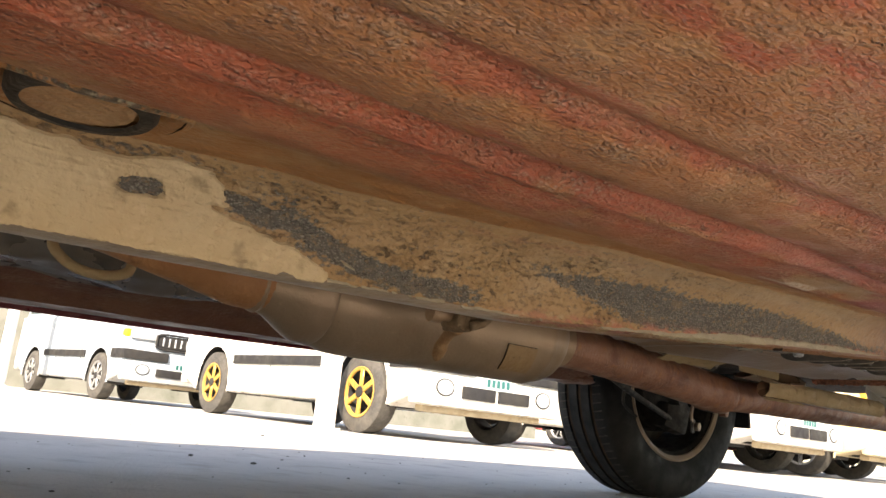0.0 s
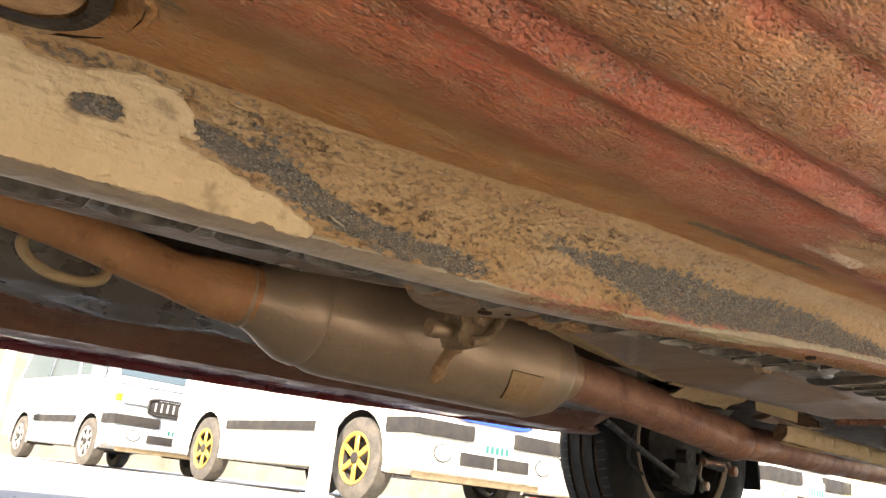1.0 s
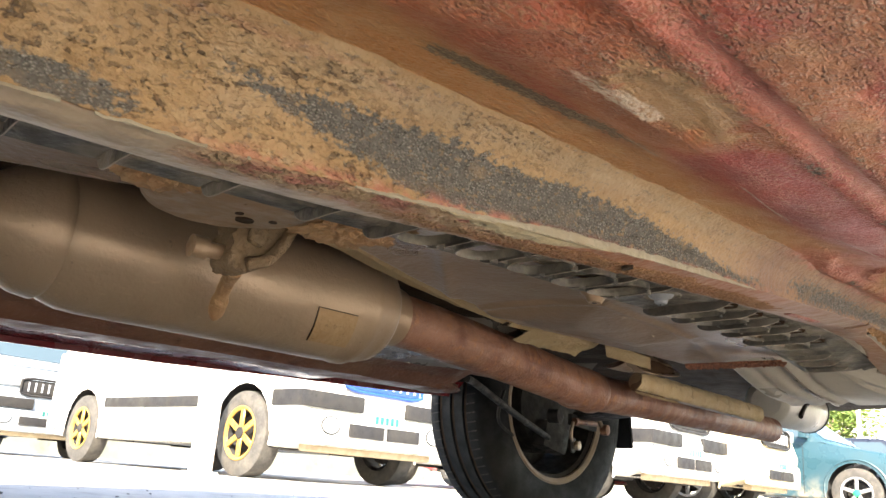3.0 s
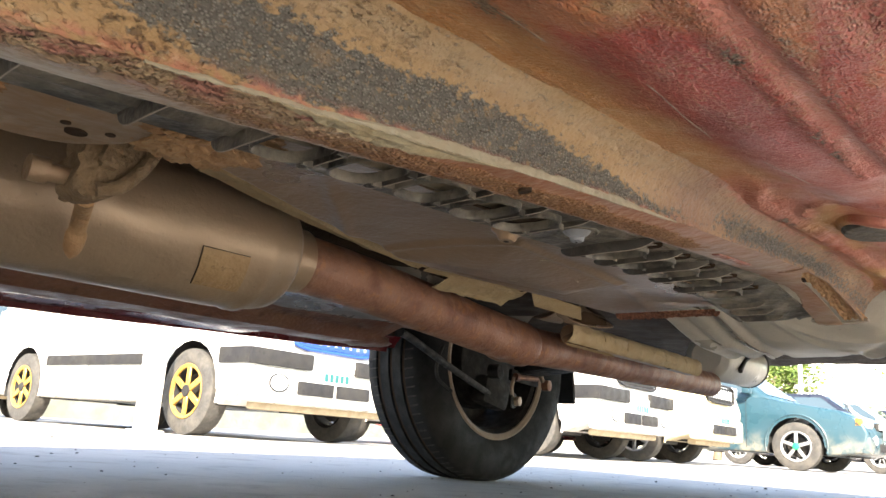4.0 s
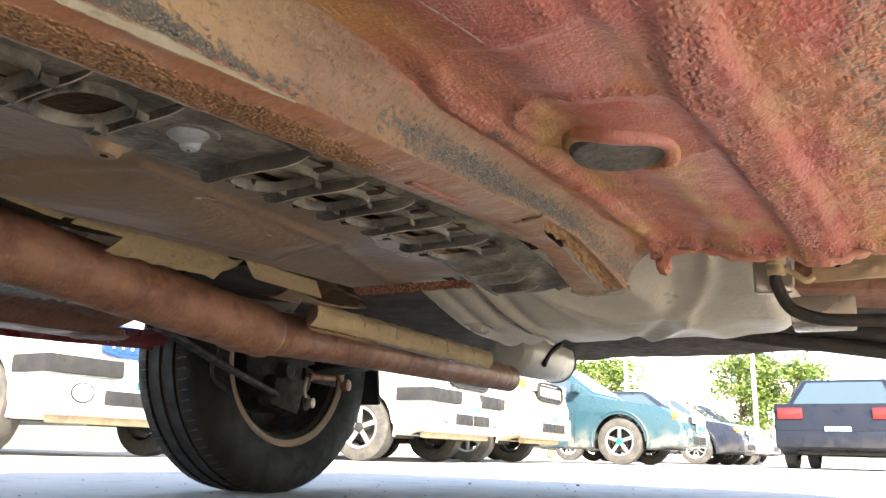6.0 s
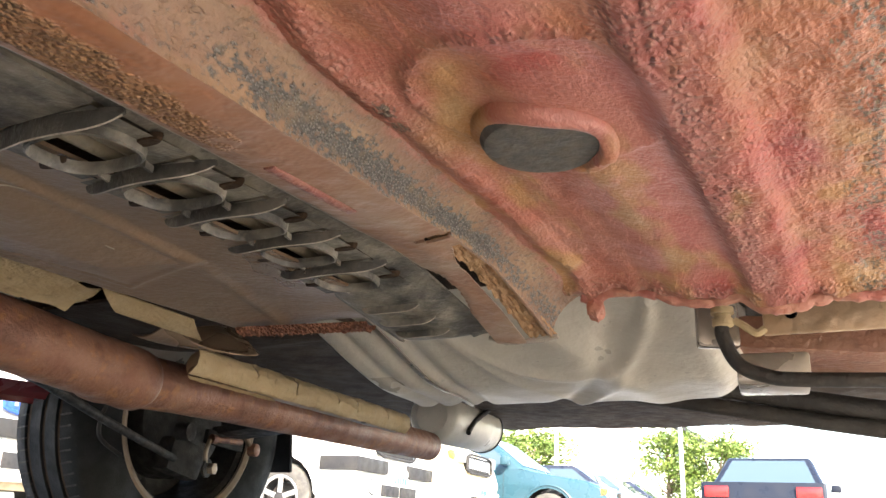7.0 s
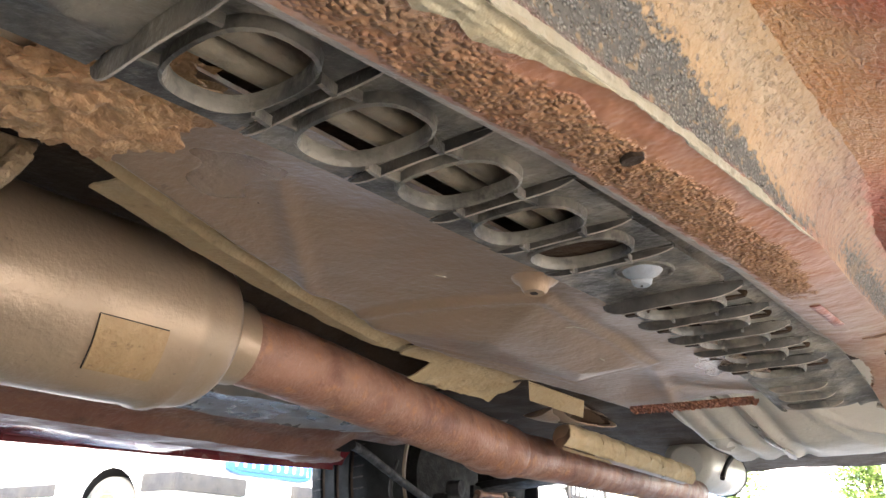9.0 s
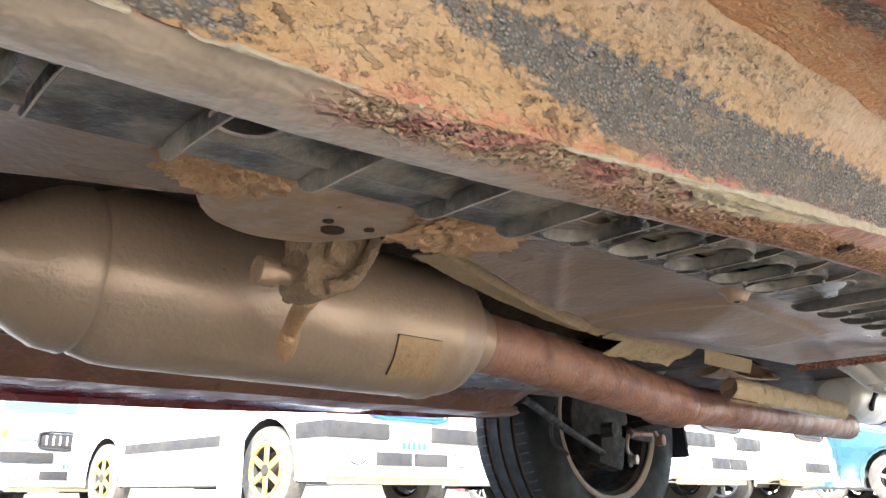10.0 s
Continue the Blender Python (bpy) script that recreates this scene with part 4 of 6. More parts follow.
part("end_panel", sheet(lambda x, v: (x, cover_y(x) + 0.030 * v, cover_low(x) + 0.0048 + 0.003 * abs(v) ** 4 + 0.006 * step(1.035, 1.052, x)), spaced(0.936, 1.052, 20), spaced(-1, 1, 14), (0, 0, 0.002)), M_PLASTIC, cover)
for x in (0.965, 0.99, 1.015):
    rib(M_PLASTIC, "", x, 0.0, 0.0, 0.022)
nut = part("clip_washer", lathe([(-0.0005, 0.001), (0.0, 0.0045), (0.0016, 0.0080), (0.0032, 0.0094), (0.005, 0.0094)], (0.644, 0.369, cover_low(0.645) + 0.0012), (0, 0.06, 1), 28), M_CLIP, cover, "pale blue-grey plastic clip with a washer")
part("clip_pin", lathe([(-0.0024, 0.0008), (-0.0022, 0.0028), (-0.001, 0.0036), (0.002, 0.0040)], (0.6475, 0.3715, cover_low(0.645) + 0.0008), (0.15, 0.1, 1), 20, None, 1.3), M_CLIP, nut)
# Dark disc in place of a bore; its shade is painted.
part("clip_hole", lathe([(0, 0.0002), (0, 0.0008), (0.001, 0.0008)], (0.6472, 0.3717, cover_low(0.645) - 0.0018), (0.15, 0.1, 1), 10), M_DARK, nut)
part("clip_ring", tube([(0.644 + 0.0125 * math.cos(a), 0.369 + 0.0135 * math.sin(a), cover_low(0.645) + 0.0042) for a in spaced(0.4, 2 * math.pi - 0.7, 28)], 0.0011, 8), M_PLASTIC, cover, "worn collar round the clip")
for y in (0.3575, 0.3690, 0.3810):
    part("fuel_line", tube([(x, y - 0.371 + cover_y(x), cover_low(x) + 0.0125) for x in spaced(-0.35, 1.04, 28)], 0.0042, 10), M_LINE, car, "dusty metal fluid line")


# Undercoat sheet whose near-black colour includes the shade above the lines.
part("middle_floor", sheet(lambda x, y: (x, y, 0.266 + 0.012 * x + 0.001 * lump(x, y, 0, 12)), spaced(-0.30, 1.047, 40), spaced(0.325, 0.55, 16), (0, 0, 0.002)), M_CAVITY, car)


# ---- red car: sheet between cover and tunnel, heat shields ----
def shield_edge(x):
    return table(x, (-0.3, 0.22, 0.30, 0.44, 0.52, 0.60, 0.75, 0.86, 0.94, 1.04), (0.52, 0.522, 0.490, 0.484, 0.520, 0.548, 0.580, 0.577, 0.572, 0.572))


PRESSED = ((0.625, 0.570), (0.672, 0.440), (0.856, 0.464), (0.880, 0.543))


def pressed_edge(x, y):
    """Distance from the pressed panel's outline, below zero inside it."""
    far = -1.0
    for (ax, ay), (bx, by) in zip(PRESSED, PRESSED[1:] + PRESSED[:1]):
        k = math.hypot(bx - ax, by - ay)
        far = max(far, ((x - ax) * (by - ay) - (y - ay) * (bx - ax)) / k)
    return far


def shield_at(x, v):
    y = 0.402 + (shield_edge(x) - 0.402) * v
    z = 0.236 + 0.013 * x + 0.004 * math.sin(math.pi * v)
    # a pressed panel with sharp edges, and creases that run out from its corners
    d = pressed_edge(x, y)
    z -= 0.013 * (1 - math.exp(min(0.0, d) / 0.030)) + 0.0027 * bell(d, -0.001, 0.0040)
    z -= 0.0022 * bell(y - 0.464, 0.35 * (x - 0.856), 0.006) * step(0.85, 0.88, x) + 0.0025 * bell(y - 0.570, 0.9 * (x - 0.625), 0.007) * step(0.635, 0.605, x) * step(0.46, 0.52, x)
    z += 0.0030 * math.sin(9 * x + 20 * y) * step(0.60, 0.5, x) * math.sin(math.pi * v)
    z += 0.010 * step(0.93, 1.0, v) + 0.0022 * lump(x * 0.7, y, 1, 9, 2) * math.sin(math.pi * v) ** 0.5 + 0.0004 * lump(x, y, 1, 30)
    return (x, y, z)


shield = part("floor_shield", sheet(shield_at, spaced(-0.30, 1.018, 440), spaced(0, 1, 84), (0, 0, 0.0018)), M_SHIELD, car, "dirty grey-brown sheet panel with a pressed diamond")
scratch_way = random.Random(7)
for _ in range(4):
    sx, sv, sl, sa = scratch_way.uniform(0.60, 0.98), scratch_way.uniform(0.25, 0.75), scratch_way.uniform(0.006, 0.014), scratch_way.uniform(-0.9, 0.9)
    part("scratch", tube([Vector(shield_at(sx + sl * t, sv + sa * sl * t * 6)) + Vector((0, 0, -0.0001)) for t in spaced(0, 1, 6)], [0.0001] + [0.0004] * 5 + [0.0001], 6), M_SEAL, shield, "pale scratch")
part("rust_seam", sheet(lambda u, v: (1.018 + 0.014 * v - 0.026 * u, 0.447 + 0.104 * u, 0.2490 - 0.003 * u - 0.0035 * math.sin(math.pi * v) * (1 + 0.7 * lump(u * 3, v, 0, 9) + 0.6 * lump(u * 3, v * 0.4, 0, 30))), spaced(0, 1, 120), spaced(0, 1, 12), (0, 0, 0.002)),
     M_CRUST, shield, "rough rusty seam at the panel's end")
tab = part("drain_nipple", lathe([(0, 0.0022), (0, 0.0052), (0.0015, 0.0066), (0.005, 0.0082), (0.007, 0.0115), (0.009, 0.0130)], (0.644, 0.4290, 0.2385), (0.1, 0, 1), 28), M_BOWL, shield, "ochre-stained round drain nipple")
# Dark disc on the nipple, the opening's shade as colour.
part("nipple_hole", lathe([(0, 0.0004), (0, 0.0022)], (0.6435, 0.4290, 0.2382), (0.1, 0, 1), 12), M_DARK, tab)


NOTCH = 0.66


def flange_at(u, v):
    x = 0.44 + 0.455 * u
    y = shield_edge(x) + 0.004 + (0.012 + 0.018 * step(0.2, 0.7, u)) * v + 0.004 * step(0.85, 1, u)
    return (x, y, 0.246 + 0.010 * x + 0.004 * math.sin(3 * v) + 0.0012 * lump(x, y, 0, 20))


part("heat_shield_edge", sheet(flange_at, spaced(0, 1, 140), spaced(0, 1, 8), (0, 0, 0.0012), lambda u, v: not (0.975 < u or (abs(u - NOTCH) < 0.008 and v > 0.3))), M_TAPE, car, "ochre heat shield flange along the tunnel")
part("heat_shield_layer", sheet(lambda u, v: (0.46 + 0.40 * u, shield_edge(0.46 + 0.40 * u) + 0.014 + 0.016 * step(0.2, 0.7, u) + 0.034 * v, 0.2530 + 0.010 * u + 0.006 * v + 0.0015 * lump(u * 3, v, 4, 3)), spaced(0, 1, 80), spaced(0, 1, 8), (0, 0, 0.0012)), M_TAPE, car, "ochre second layer of the heat shield")
part("heat_shield_panel", sheet(lambda u, v: (0.805 + 0.115 * u, 0.622 + 0.036 * v, 0.2640 - 0.012 * v + 0.002 * lump(u * 3, v, 2, 2)), spaced(0, 1, 30), spaced(0, 1, 10), (0, 0, 0.0012)), M_TAPE, car, "bent ochre lower edge of the heat shield")
part("heat_shield_flap", sheet(lambda u, v: (0.906 + 0.090 * u + 0.032 * v, 0.604 - 0.004 * u + 0.020 * v, 0.261 - 0.003 * u - 0.013 * v + 0.004 * v * v), spaced(0, 1, 14), spaced(0, 1, 8), (0, 0.0004, 0.0012)),
     M_TAPE, car, "bent ochre heat shield flap")
part("heat_shield_fold", sheet(lambda u, v: (1.000 + 0.11 * u, 0.628 + 0.045 * v + 0.01 * math.sin(6 * u), 0.262 - 0.016 * math.sin(2.6 * u + 2 * v) + 0.004 * v), spaced(0, 1, 16), spaced(0, 1, 8), (0, 0, 0.0012)),
     M_SHIELD, car, "crumpled dull heat shield")

# ---- red car: tunnel and far side ----
TUNNEL = ((0.52, 0.262), (0.545, 0.30), (0.60, 0.345), (0.72, 0.36), (0.84, 0.345), (0.90, 0.30), (0.94, 0.268), (1.03, 0.262), (1.055, 0.252), (1.075, 0.234), (1.125, 0.232), (1.15, 0.254),
          (1.30, 0.266), (1.45, 0.262))


def profile_at(points):
    ts = spaced(0, 1, len(points) - 1)

    def at(x, v):
        y, z = table(v, ts, [p[0] for p in points]), table(v, ts, [p[1] for p in points])
        lift = 0.045 * step(1.08, 1.20, x) * step(0.95, 1.05, y) + 0.009 * lump(x * 0.5, y * 1.6, 3, 13) * step(0.82, 0.90, y) * step(1.06, 1.02, y)
        return (x, y, z + 0.010 * x + lift + 0.0012 * lump(x, y, z, 9) + 0.004 * lump(x * 0.5, y * 2, 5, 8) * step(1.16, 1.22, y))
    return at


# Slot 0, the tunnel roof, has deep shade mixed into its undercoat colour.
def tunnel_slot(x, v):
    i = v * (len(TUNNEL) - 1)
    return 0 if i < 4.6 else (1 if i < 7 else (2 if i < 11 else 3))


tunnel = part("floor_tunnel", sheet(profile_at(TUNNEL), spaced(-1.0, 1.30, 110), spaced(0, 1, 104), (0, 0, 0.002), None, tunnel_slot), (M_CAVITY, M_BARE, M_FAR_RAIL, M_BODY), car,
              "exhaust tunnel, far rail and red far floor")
sill_profile = ((-1, 0.285), (-0.86, 0.272), (-0.80, 0.262), (-0.3, 0.258), (0.2, 0.262), (0.6, 0.274), (0.9, 0.31), (1.0, 0.37))


def sill_edge(x):
    return table(x, (-0.3, 0.16, 0.51, 0.78, 1.0, 1.28, 1.5), (0.247, 0.250, 0.254, 0.260, 0.269, 0.277, 0.287))


def sill(name, centre, half, flip):
    ts = spaced(0, 1, 7)

    def at(x, v):
        s = table(v, ts, [p[0] for p in sill_profile])
        return (x, centre + flip * half * s, table(v, ts, [p[1] for p in sill_profile]) - 0.252 + sill_edge(x) + 0.0008 * lump(x, s, 0, 18))
    return part(name, sheet(at, spaced(-0.30, 1.50, 60), spaced(0, 1, 42), (0, -0.0015 * flip, 0.002)), (M_BODY,), car, "dusty red sill with a pinched seam")


far_sill = sill("sill", 1.53, 0.10, 1)
near_sill = sill("sill", -0.07, 0.10, -1)
part("seam_flange", sheet(lambda x, v: (x, 1.452 + 0.002 * math.sin(60 * x), sill_edge(x) + 0.014 * v), spaced(-0.30, 1.48, 80), (0, 0.5, 1), (0, 0.002, 0)), M_BODY, far_sill)

# ---- red car: exhaust ----
M_TAPE_DIM = dusty("ochre_stained_plate", (0.34, 0.22, 0.11), (0.40, 0.27, 0.14), 0.5, 0.2, 60, 0.7, 0.0005, 260)
AX = Vector((0.985, 0.015, 0.0)).normalized()
S0 = Vector((0.20, 0.672, 0.250))
silencer = part("silencer", lathe([(0.106, 0.047), (0.112, 0.0505), (0.125, 0.0545), (0.14, 0.0555), (0.36, 0.0555), (0.376, 0.0545),
                                   (0.380, 0.0562), (0.386, 0.0562), (0.390, 0.0535), (0.402, 0.052), (0.412, 0.049), (0.418, 0.044), (0.421, 0.036), (0.423, 0.0305), (0.446, 0.0295), (0.448, 0.026)], S0, AX, 56), M_SILENCER, car,
                "dusty steel exhaust silencer with welded seams")
part("front_cone", lathe([(0.040, 0.0265), (0.046, 0.0285), (0.050, 0.0270), (0.060, 0.031), (0.078, 0.0425), (0.090, 0.0485), (0.104, 0.0508), (0.109, 0.0485)], S0, AX, 56), M_SILENCER, silencer, "flared front of the silencer")


def plate_at(u, v):
    a = -0.36 - 0.60 * v
    r = 0.0563
    return S0 + AX * (0.318 + 0.043 * u + 0.005 * v - 0.002 * u * v) + Vector((0, -r * math.cos(a), r * math.sin(a)))


plate = part("maker_plate", sheet(plate_at, spaced(0, 1, 12), spaced(0, 1, 12), (0, -0.0010, -0.0004)), M_TAPE_DIM, silencer, "stamped ochre plate with raised edges")
part("plate_edge", tube([plate_at(1, 0), plate_at(0, 0), plate_at(0, 0.5), plate_at(0, 1)], 0.0006, 6), M_DARK, plate)
front_pipe = part("front_pipe", tube(smoothed([(-0.95, 0.74, 0.33), (-0.45, 0.72, 0.32), (-0.10, 0.690, 0.298), (0.08, 0.676, 0.274), (0.18, 0.672, 0.254), (0.262, 0.672, 0.250)], 10), [0.0195] * 41 + [0.021, 0.022, 0.0235, 0.025, 0.0262, 0.027, 0.0272, 0.0274, 0.0275, 0.0275], 24, wobble=0.0005), M_PIPE_FRONT, car,
                  "orange-stained exhaust front pipe")
rear_pipe = part("rear_pipe", tube(smoothed([(0.636, 0.679, 0.250), (0.74, 0.693, 0.2470), (0.98, 0.732, 0.2345), (1.045, 0.743, 0.2310)], 10), [0.0268 + 0.002 * i / 30 for i in range(31)], 28, wobble=0.0004), M_PIPE, car,
                 "rust-brown exhaust rear pipe")
part("tail_pipe", tube([Vector((1.0135, 0.7485, 0.2270)), Vector((1.0145, 0.7486, 0.2270)), Vector((1.018, 0.749, 0.2272)), Vector((1.026, 0.750, 0.2276))] + smoothed([(1.040, 0.752, 0.2285), (1.20, 0.774, 0.2360), (1.55, 0.823, 0.2445), (1.90, 0.868, 0.2520)], 10), [0.004, 0.014, 0.020, 0.0240] + [0.0262] * 31, 28, wobble=0.0004), M_PIPE, rear_pipe, "rust-brown pipe behind the bend")
part("pipe_elbow", lathe([(0, 0.0288), (0.012, 0.0291), (0.030, 0.0297), (0.044, 0.0300), (0.053, 0.0292), (0.059, 0.0266), (0.063, 0.0212), (0.065, 0.012), (0.0655, 0.001)], (1.026, 0.7400, 0.2325), (1, 0.14, -0.065), 32, caps=False), M_PIPE, rear_pipe, "swollen weld at the pipe's bend")
# Added pale ring: the gloss highlight on the pipe's rim, as colour.
part("glint_ring", tube([Vector((1.0855, 0.7484, 0.2286)) + Vector((0.14 * 0.0225 * math.sin(a), -0.0225 * math.sin(a), 0.0225 * math.cos(a))) for a in spaced(0, 2 * math.pi, 32)], 0.0024, 8), M_GLINT, rear_pipe, "pale ring painted as the highlight on the pipe's end")
part("weld_bead", lathe([(0, 0.0257), (0.002, 0.029), (0.006, 0.0292), (0.009, 0.0257)], (0.640, 0.6795, 0.250), AX, 28), M_PIPE, rear_pipe)


def wrap_at(u, v):
    a = -0.9 + 2.6 * v
    r = 0.0165 + 0.002 * u
    x = 1.060 + 0.560 * u
    fold = 0.0016 * math.sin(40 * u + 2 * v) * lump(u * 2, v, 1, 5) + 0.0012 * lump(u * 4, v, 0, 6)
    return (x + 0.010 * v, 0.672 + 0.098 * u - (r + fold) * math.cos(a), 0.2415 + 0.014 * u + (r + fold) * math.sin(a) * 0.95)


def wrap_whole(u, v):
    return not any(abs(u - c - 0.012 * math.sin(5 * v) - 0.01 * v) < 0.004 * step(0.15, 0.6, v) for c in (0.17, 0.33, 0.52, 0.63, 0.82))


wrap = part("wrapped_pipe", sheet(wrap_at, spaced(0, 1, 260), spaced(0, 1, 22), (0, 0.0012, 0), wrap_whole), M_TAPE, car, "ochre heat wrap with cracks across it")
part("wrapped_core", tube([(1.085, 0.676, 0.2420), (1.60, 0.766, 0.2545)], 0.0135, 16), M_SHIELD, wrap)
part("torn_edge", sheet(lambda u, v: (1.065 + 0.52 * u, 0.6635 + 0.092 * u + 0.004 * v, 0.2245 + 0.013 * u + 0.004 * v + 0.0012 * lump(u * 5, v, 0, 9)), spaced(0, 1, 60), spaced(0, 1, 3), (0, 0.001, 0), lambda u, v: u < 0.30), M_TAPE, wrap, "frayed lower edge")
T0, TW = Vector((2.05, 0.945, 0.332)), Vector((1, 0.17, 0.045)).normalized()
tail = part("tail_silencer", lathe([(0, 0.035), (0.012, 0.050), (0.02, 0.055), (0.38, 0.055), (0.395, 0.0565), (0.402, 0.0565), (0.408, 0.048), (0.416, 0.018), (0.417, 0.001)], T0, TW, 40), M_TANK, car, "stained silver tail silencer")
part("silencer_rim", lathe([(0.395, 0.0555), (0.397, 0.0585), (0.405, 0.0585), (0.408, 0.0555)], T0, TW, 40, caps=False), M_DARK, tail, "black rim")
part("hanger_wire", tube(smoothed([T0 + TW * s + Vector((0, -0.057, dz)) for s, dz in ((0.10, -0.03), (0.14, -0.005), (0.19, 0.012), (0.25, 0.03), (0.28, 0.04))]), 0.006, 8), M_DARK, tail, "black wire hanger")

# ---- red car: hanger bracket beside the silencer ----
def bracket_at(a, v):
    """A pressed bowl: v runs from the middle of its flat bottom over a rounded edge up its wall."""
    c, d = math.cos(a), math.sin(a)
    grow = (abs(c) ** 2.6 + abs(d) ** 2.6) ** (-1 / 2.6)
    r = min(1.0, v / 0.62)
    r = r if v < 0.5 else 0.806 + 0.194 * math.sin(min(1.0, (v - 0.5) / 0.34) * math.pi / 2)
    rise = 0.0 if v < 0.5 else 0.030 * ((v - 0.5) / 0.5) ** 1.7
    x, y = 0.3415 + 0.0490 * grow * c * r - 0.006 * d * r, 0.449 + 0.0680 * grow * d * r
    dent = 0.0022 * bell(math.hypot((x - 0.356) / 1.5, y - 0.488), 0, 0.012)
    return (x, y, 0.2362 + rise + dent + 0.03 * (0.47 - y) * (y < 0.47) + 0.0006 * lump(x, y, 2, 40))


bracket = part("hanger_bracket", sheet(bracket_at, spaced(0, 2 * math.pi, 96), spaced(0.01, 1, 30), (0, 0, 0.0016)), M_BOWL, car, "bowl-shaped dusty hanger bracket with round holes")
# Holes are dark discs on the uncut bowl, their shade put into colour.
for x, y, r in ((0.3565, 0.4755, 0.0056), (0.3475, 0.4660, 0.0026), (0.3690, 0.4640, 0.0026)):
    part("bracket_hole", lathe([(0, 0.0004), (0, r), (0.0016, r)], (x, y, 0.2358), (0, 0, 1), 24), M_CAVITY, bracket)
outline = smoothed([(0.386, 0.266, 0), (0.387, 0.245, 0), (0.383, 0.230, 0), (0.389, 0.2235, 0), (0.399, 0.2225, 0), (0.412, 0.230, 0), (0.426, 0.248, 0), (0.433, 0.262, 0), (0.436, 0.270, 0)], 4)
bits = outline_body([(q.x, q.y) for q in outline], 0.540, 0.568, 0.004)
bmesh.ops.subdivide_edges(bits, edges=bits.edges[:], cuts=2, use_grid_fill=True)
for v in bits.verts:
    v.co += Vector((0.8, 0.5, 0.8)) * 0.0013 * lump(*v.co, 120)
rubber = part("hanger_rubber", bits, M_CAKED, car, "mud-caked rubber exhaust hanger")
part("rubber_rib", tube(smoothed([(0.430, 0.539, 0.262), (0.421, 0.537, 0.246), (0.410, 0.536, 0.233), (0.396, 0.538, 0.2275)]), 0.0045, 10, wobble=0.0006), M_CAKED, rubber)
part("rubber_step", block((0.012, 0.012, 0.016), pose(0.402, 0.540, 0.250, 0, 14, 0), None, 0.003), M_CAKED, rubber)
part("hanger_pin", tube([(0.362, 0.555, 0.2350), (0.3625, 0.555, 0.2350), (0.373, 0.5545, 0.2350), (0.3735, 0.5545, 0.2350), (0.395, 0.554, 0.2355)], [0.0062, 0.0080, 0.0080, 0.0056, 0.0056], 18), M_BOWL, rubber)
part("hanger_strap", tube(smoothed([(0.400, 0.560, 0.226), (0.409, 0.585, 0.224), (0.415, 0.604, 0.214), (0.418, 0.6160, 0.199)]), [0.0055] * 16 + [0.0065, 0.0068, 0.0068, 0.0066, 0.0064, 0.006, 0.005, 0.0035, 0.001], 12), M_CLAY, rubber, "rust-brown tongue of the hanger")
part("mud_lump", blob((0.287, 0.440, 0.2425), (0.030, 0.030, 0.010), 0.30, 4.0, 3.0, 6), M_CLAY, bracket, "orange-brown caked mud")
part("mud_lump", blob((0.404, 0.436, 0.2425), (0.034, 0.040, 0.011), 0.30, 4.0, 8.0, 6), M_CLAY, bracket, "orange-brown caked mud")
part("wire_loop", tube(smoothed([(0.075, 0.70, 0.272), (0.072, 0.69, 0.250), (0.088, 0.682, 0.235), (0.112, 0.678, 0.231), (0.132, 0.680, 0.238), (0.136, 0.69, 0.258), (0.134, 0.70, 0.272)]), 0.0045, 10), M_TAPE, car, "ochre rubber hanger loop")

# ---- red car: fuel tank and rear underbody ----
def tank_at(u, v):
    x = 1.055 + 0.40 * u
    inset = 0.03 * step(0.55, 1.0, u)
    y = 0.222 + inset + 0.392 * max(0.0, v) - 0.012 * math.sin(math.pi * u)
    z = 0.288 - 0.050 * step(0, 0.52, u) + 0.060 * step(0.72, 1, u) + 0.03 * step(0.9, 1, v)
    k = min(1.0, max(0.0, 1 - v / 0.075))
    z += 0.030 * (1 - math.sqrt(max(0.0, 1 - k * k)))
    if v < 0:
        z += 0.5 * -v
        y += 0.010 * v
    z -= 0.004 * bell(v + 0.30 * u, 0.42, 0.05) - 0.004 * bell(v - 0.5 * u, 0.10, 0.03) * step(0.1, 0.3, u)
    z += 0.005 * bell(v, 0.70, 0.02) + 0.005 * bell(v, 0.77, 0.02) + 0.004 * bell(v, 0.85, 0.015)
    z -= 0.003 * bell(math.hypot((u - 0.02) / 1.0, (v - 0.36) / 0.62), 0.42, 0.022) + 0.0025 * bell(v - 0.16, 0.5 * (u - 0.25), 0.016) + 0.0022 * bell(v - 0.58, -0.35 * (u - 0.3), 0.014)
    z += 0.005 * bell(u, 0.30, 0.16) * bell(v, 0.20, 0.10)
    return (x, y, z + 0.0008 * lump(x, y, 0, 12))


tank = part("fuel_tank", sheet(tank_at, spaced(0, 1, 130), spaced(-0.14, 0, 6) + spaced(0, 0.08, 12)[1:] + spaced(0.08, 1, 110)[1:], (0, 0.002, 0.004)), M_TANK, car, "dusty grey pressed-steel fuel tank")
part("tank_strap", sheet(lambda u, v: Vector(tank_at(0.02 + 0.75 * u, 0.735 + 0.025 * v)) + Vector((0, 0, -0.002)), spaced(0, 1, 40), spaced(0, 1, 4), (0, 0, 0.0015)), M_BARE, tank, "bright metal strap")
part("floor_edge", sheet(lambda y, v: (1.048 + 0.004 * v, y, floor_z(1.042, y) + 0.045 * v), spaced(-0.14, 0.29, 60), spaced(0, 1, 6), (0.002, 0, 0)), M_FLOOR, car)
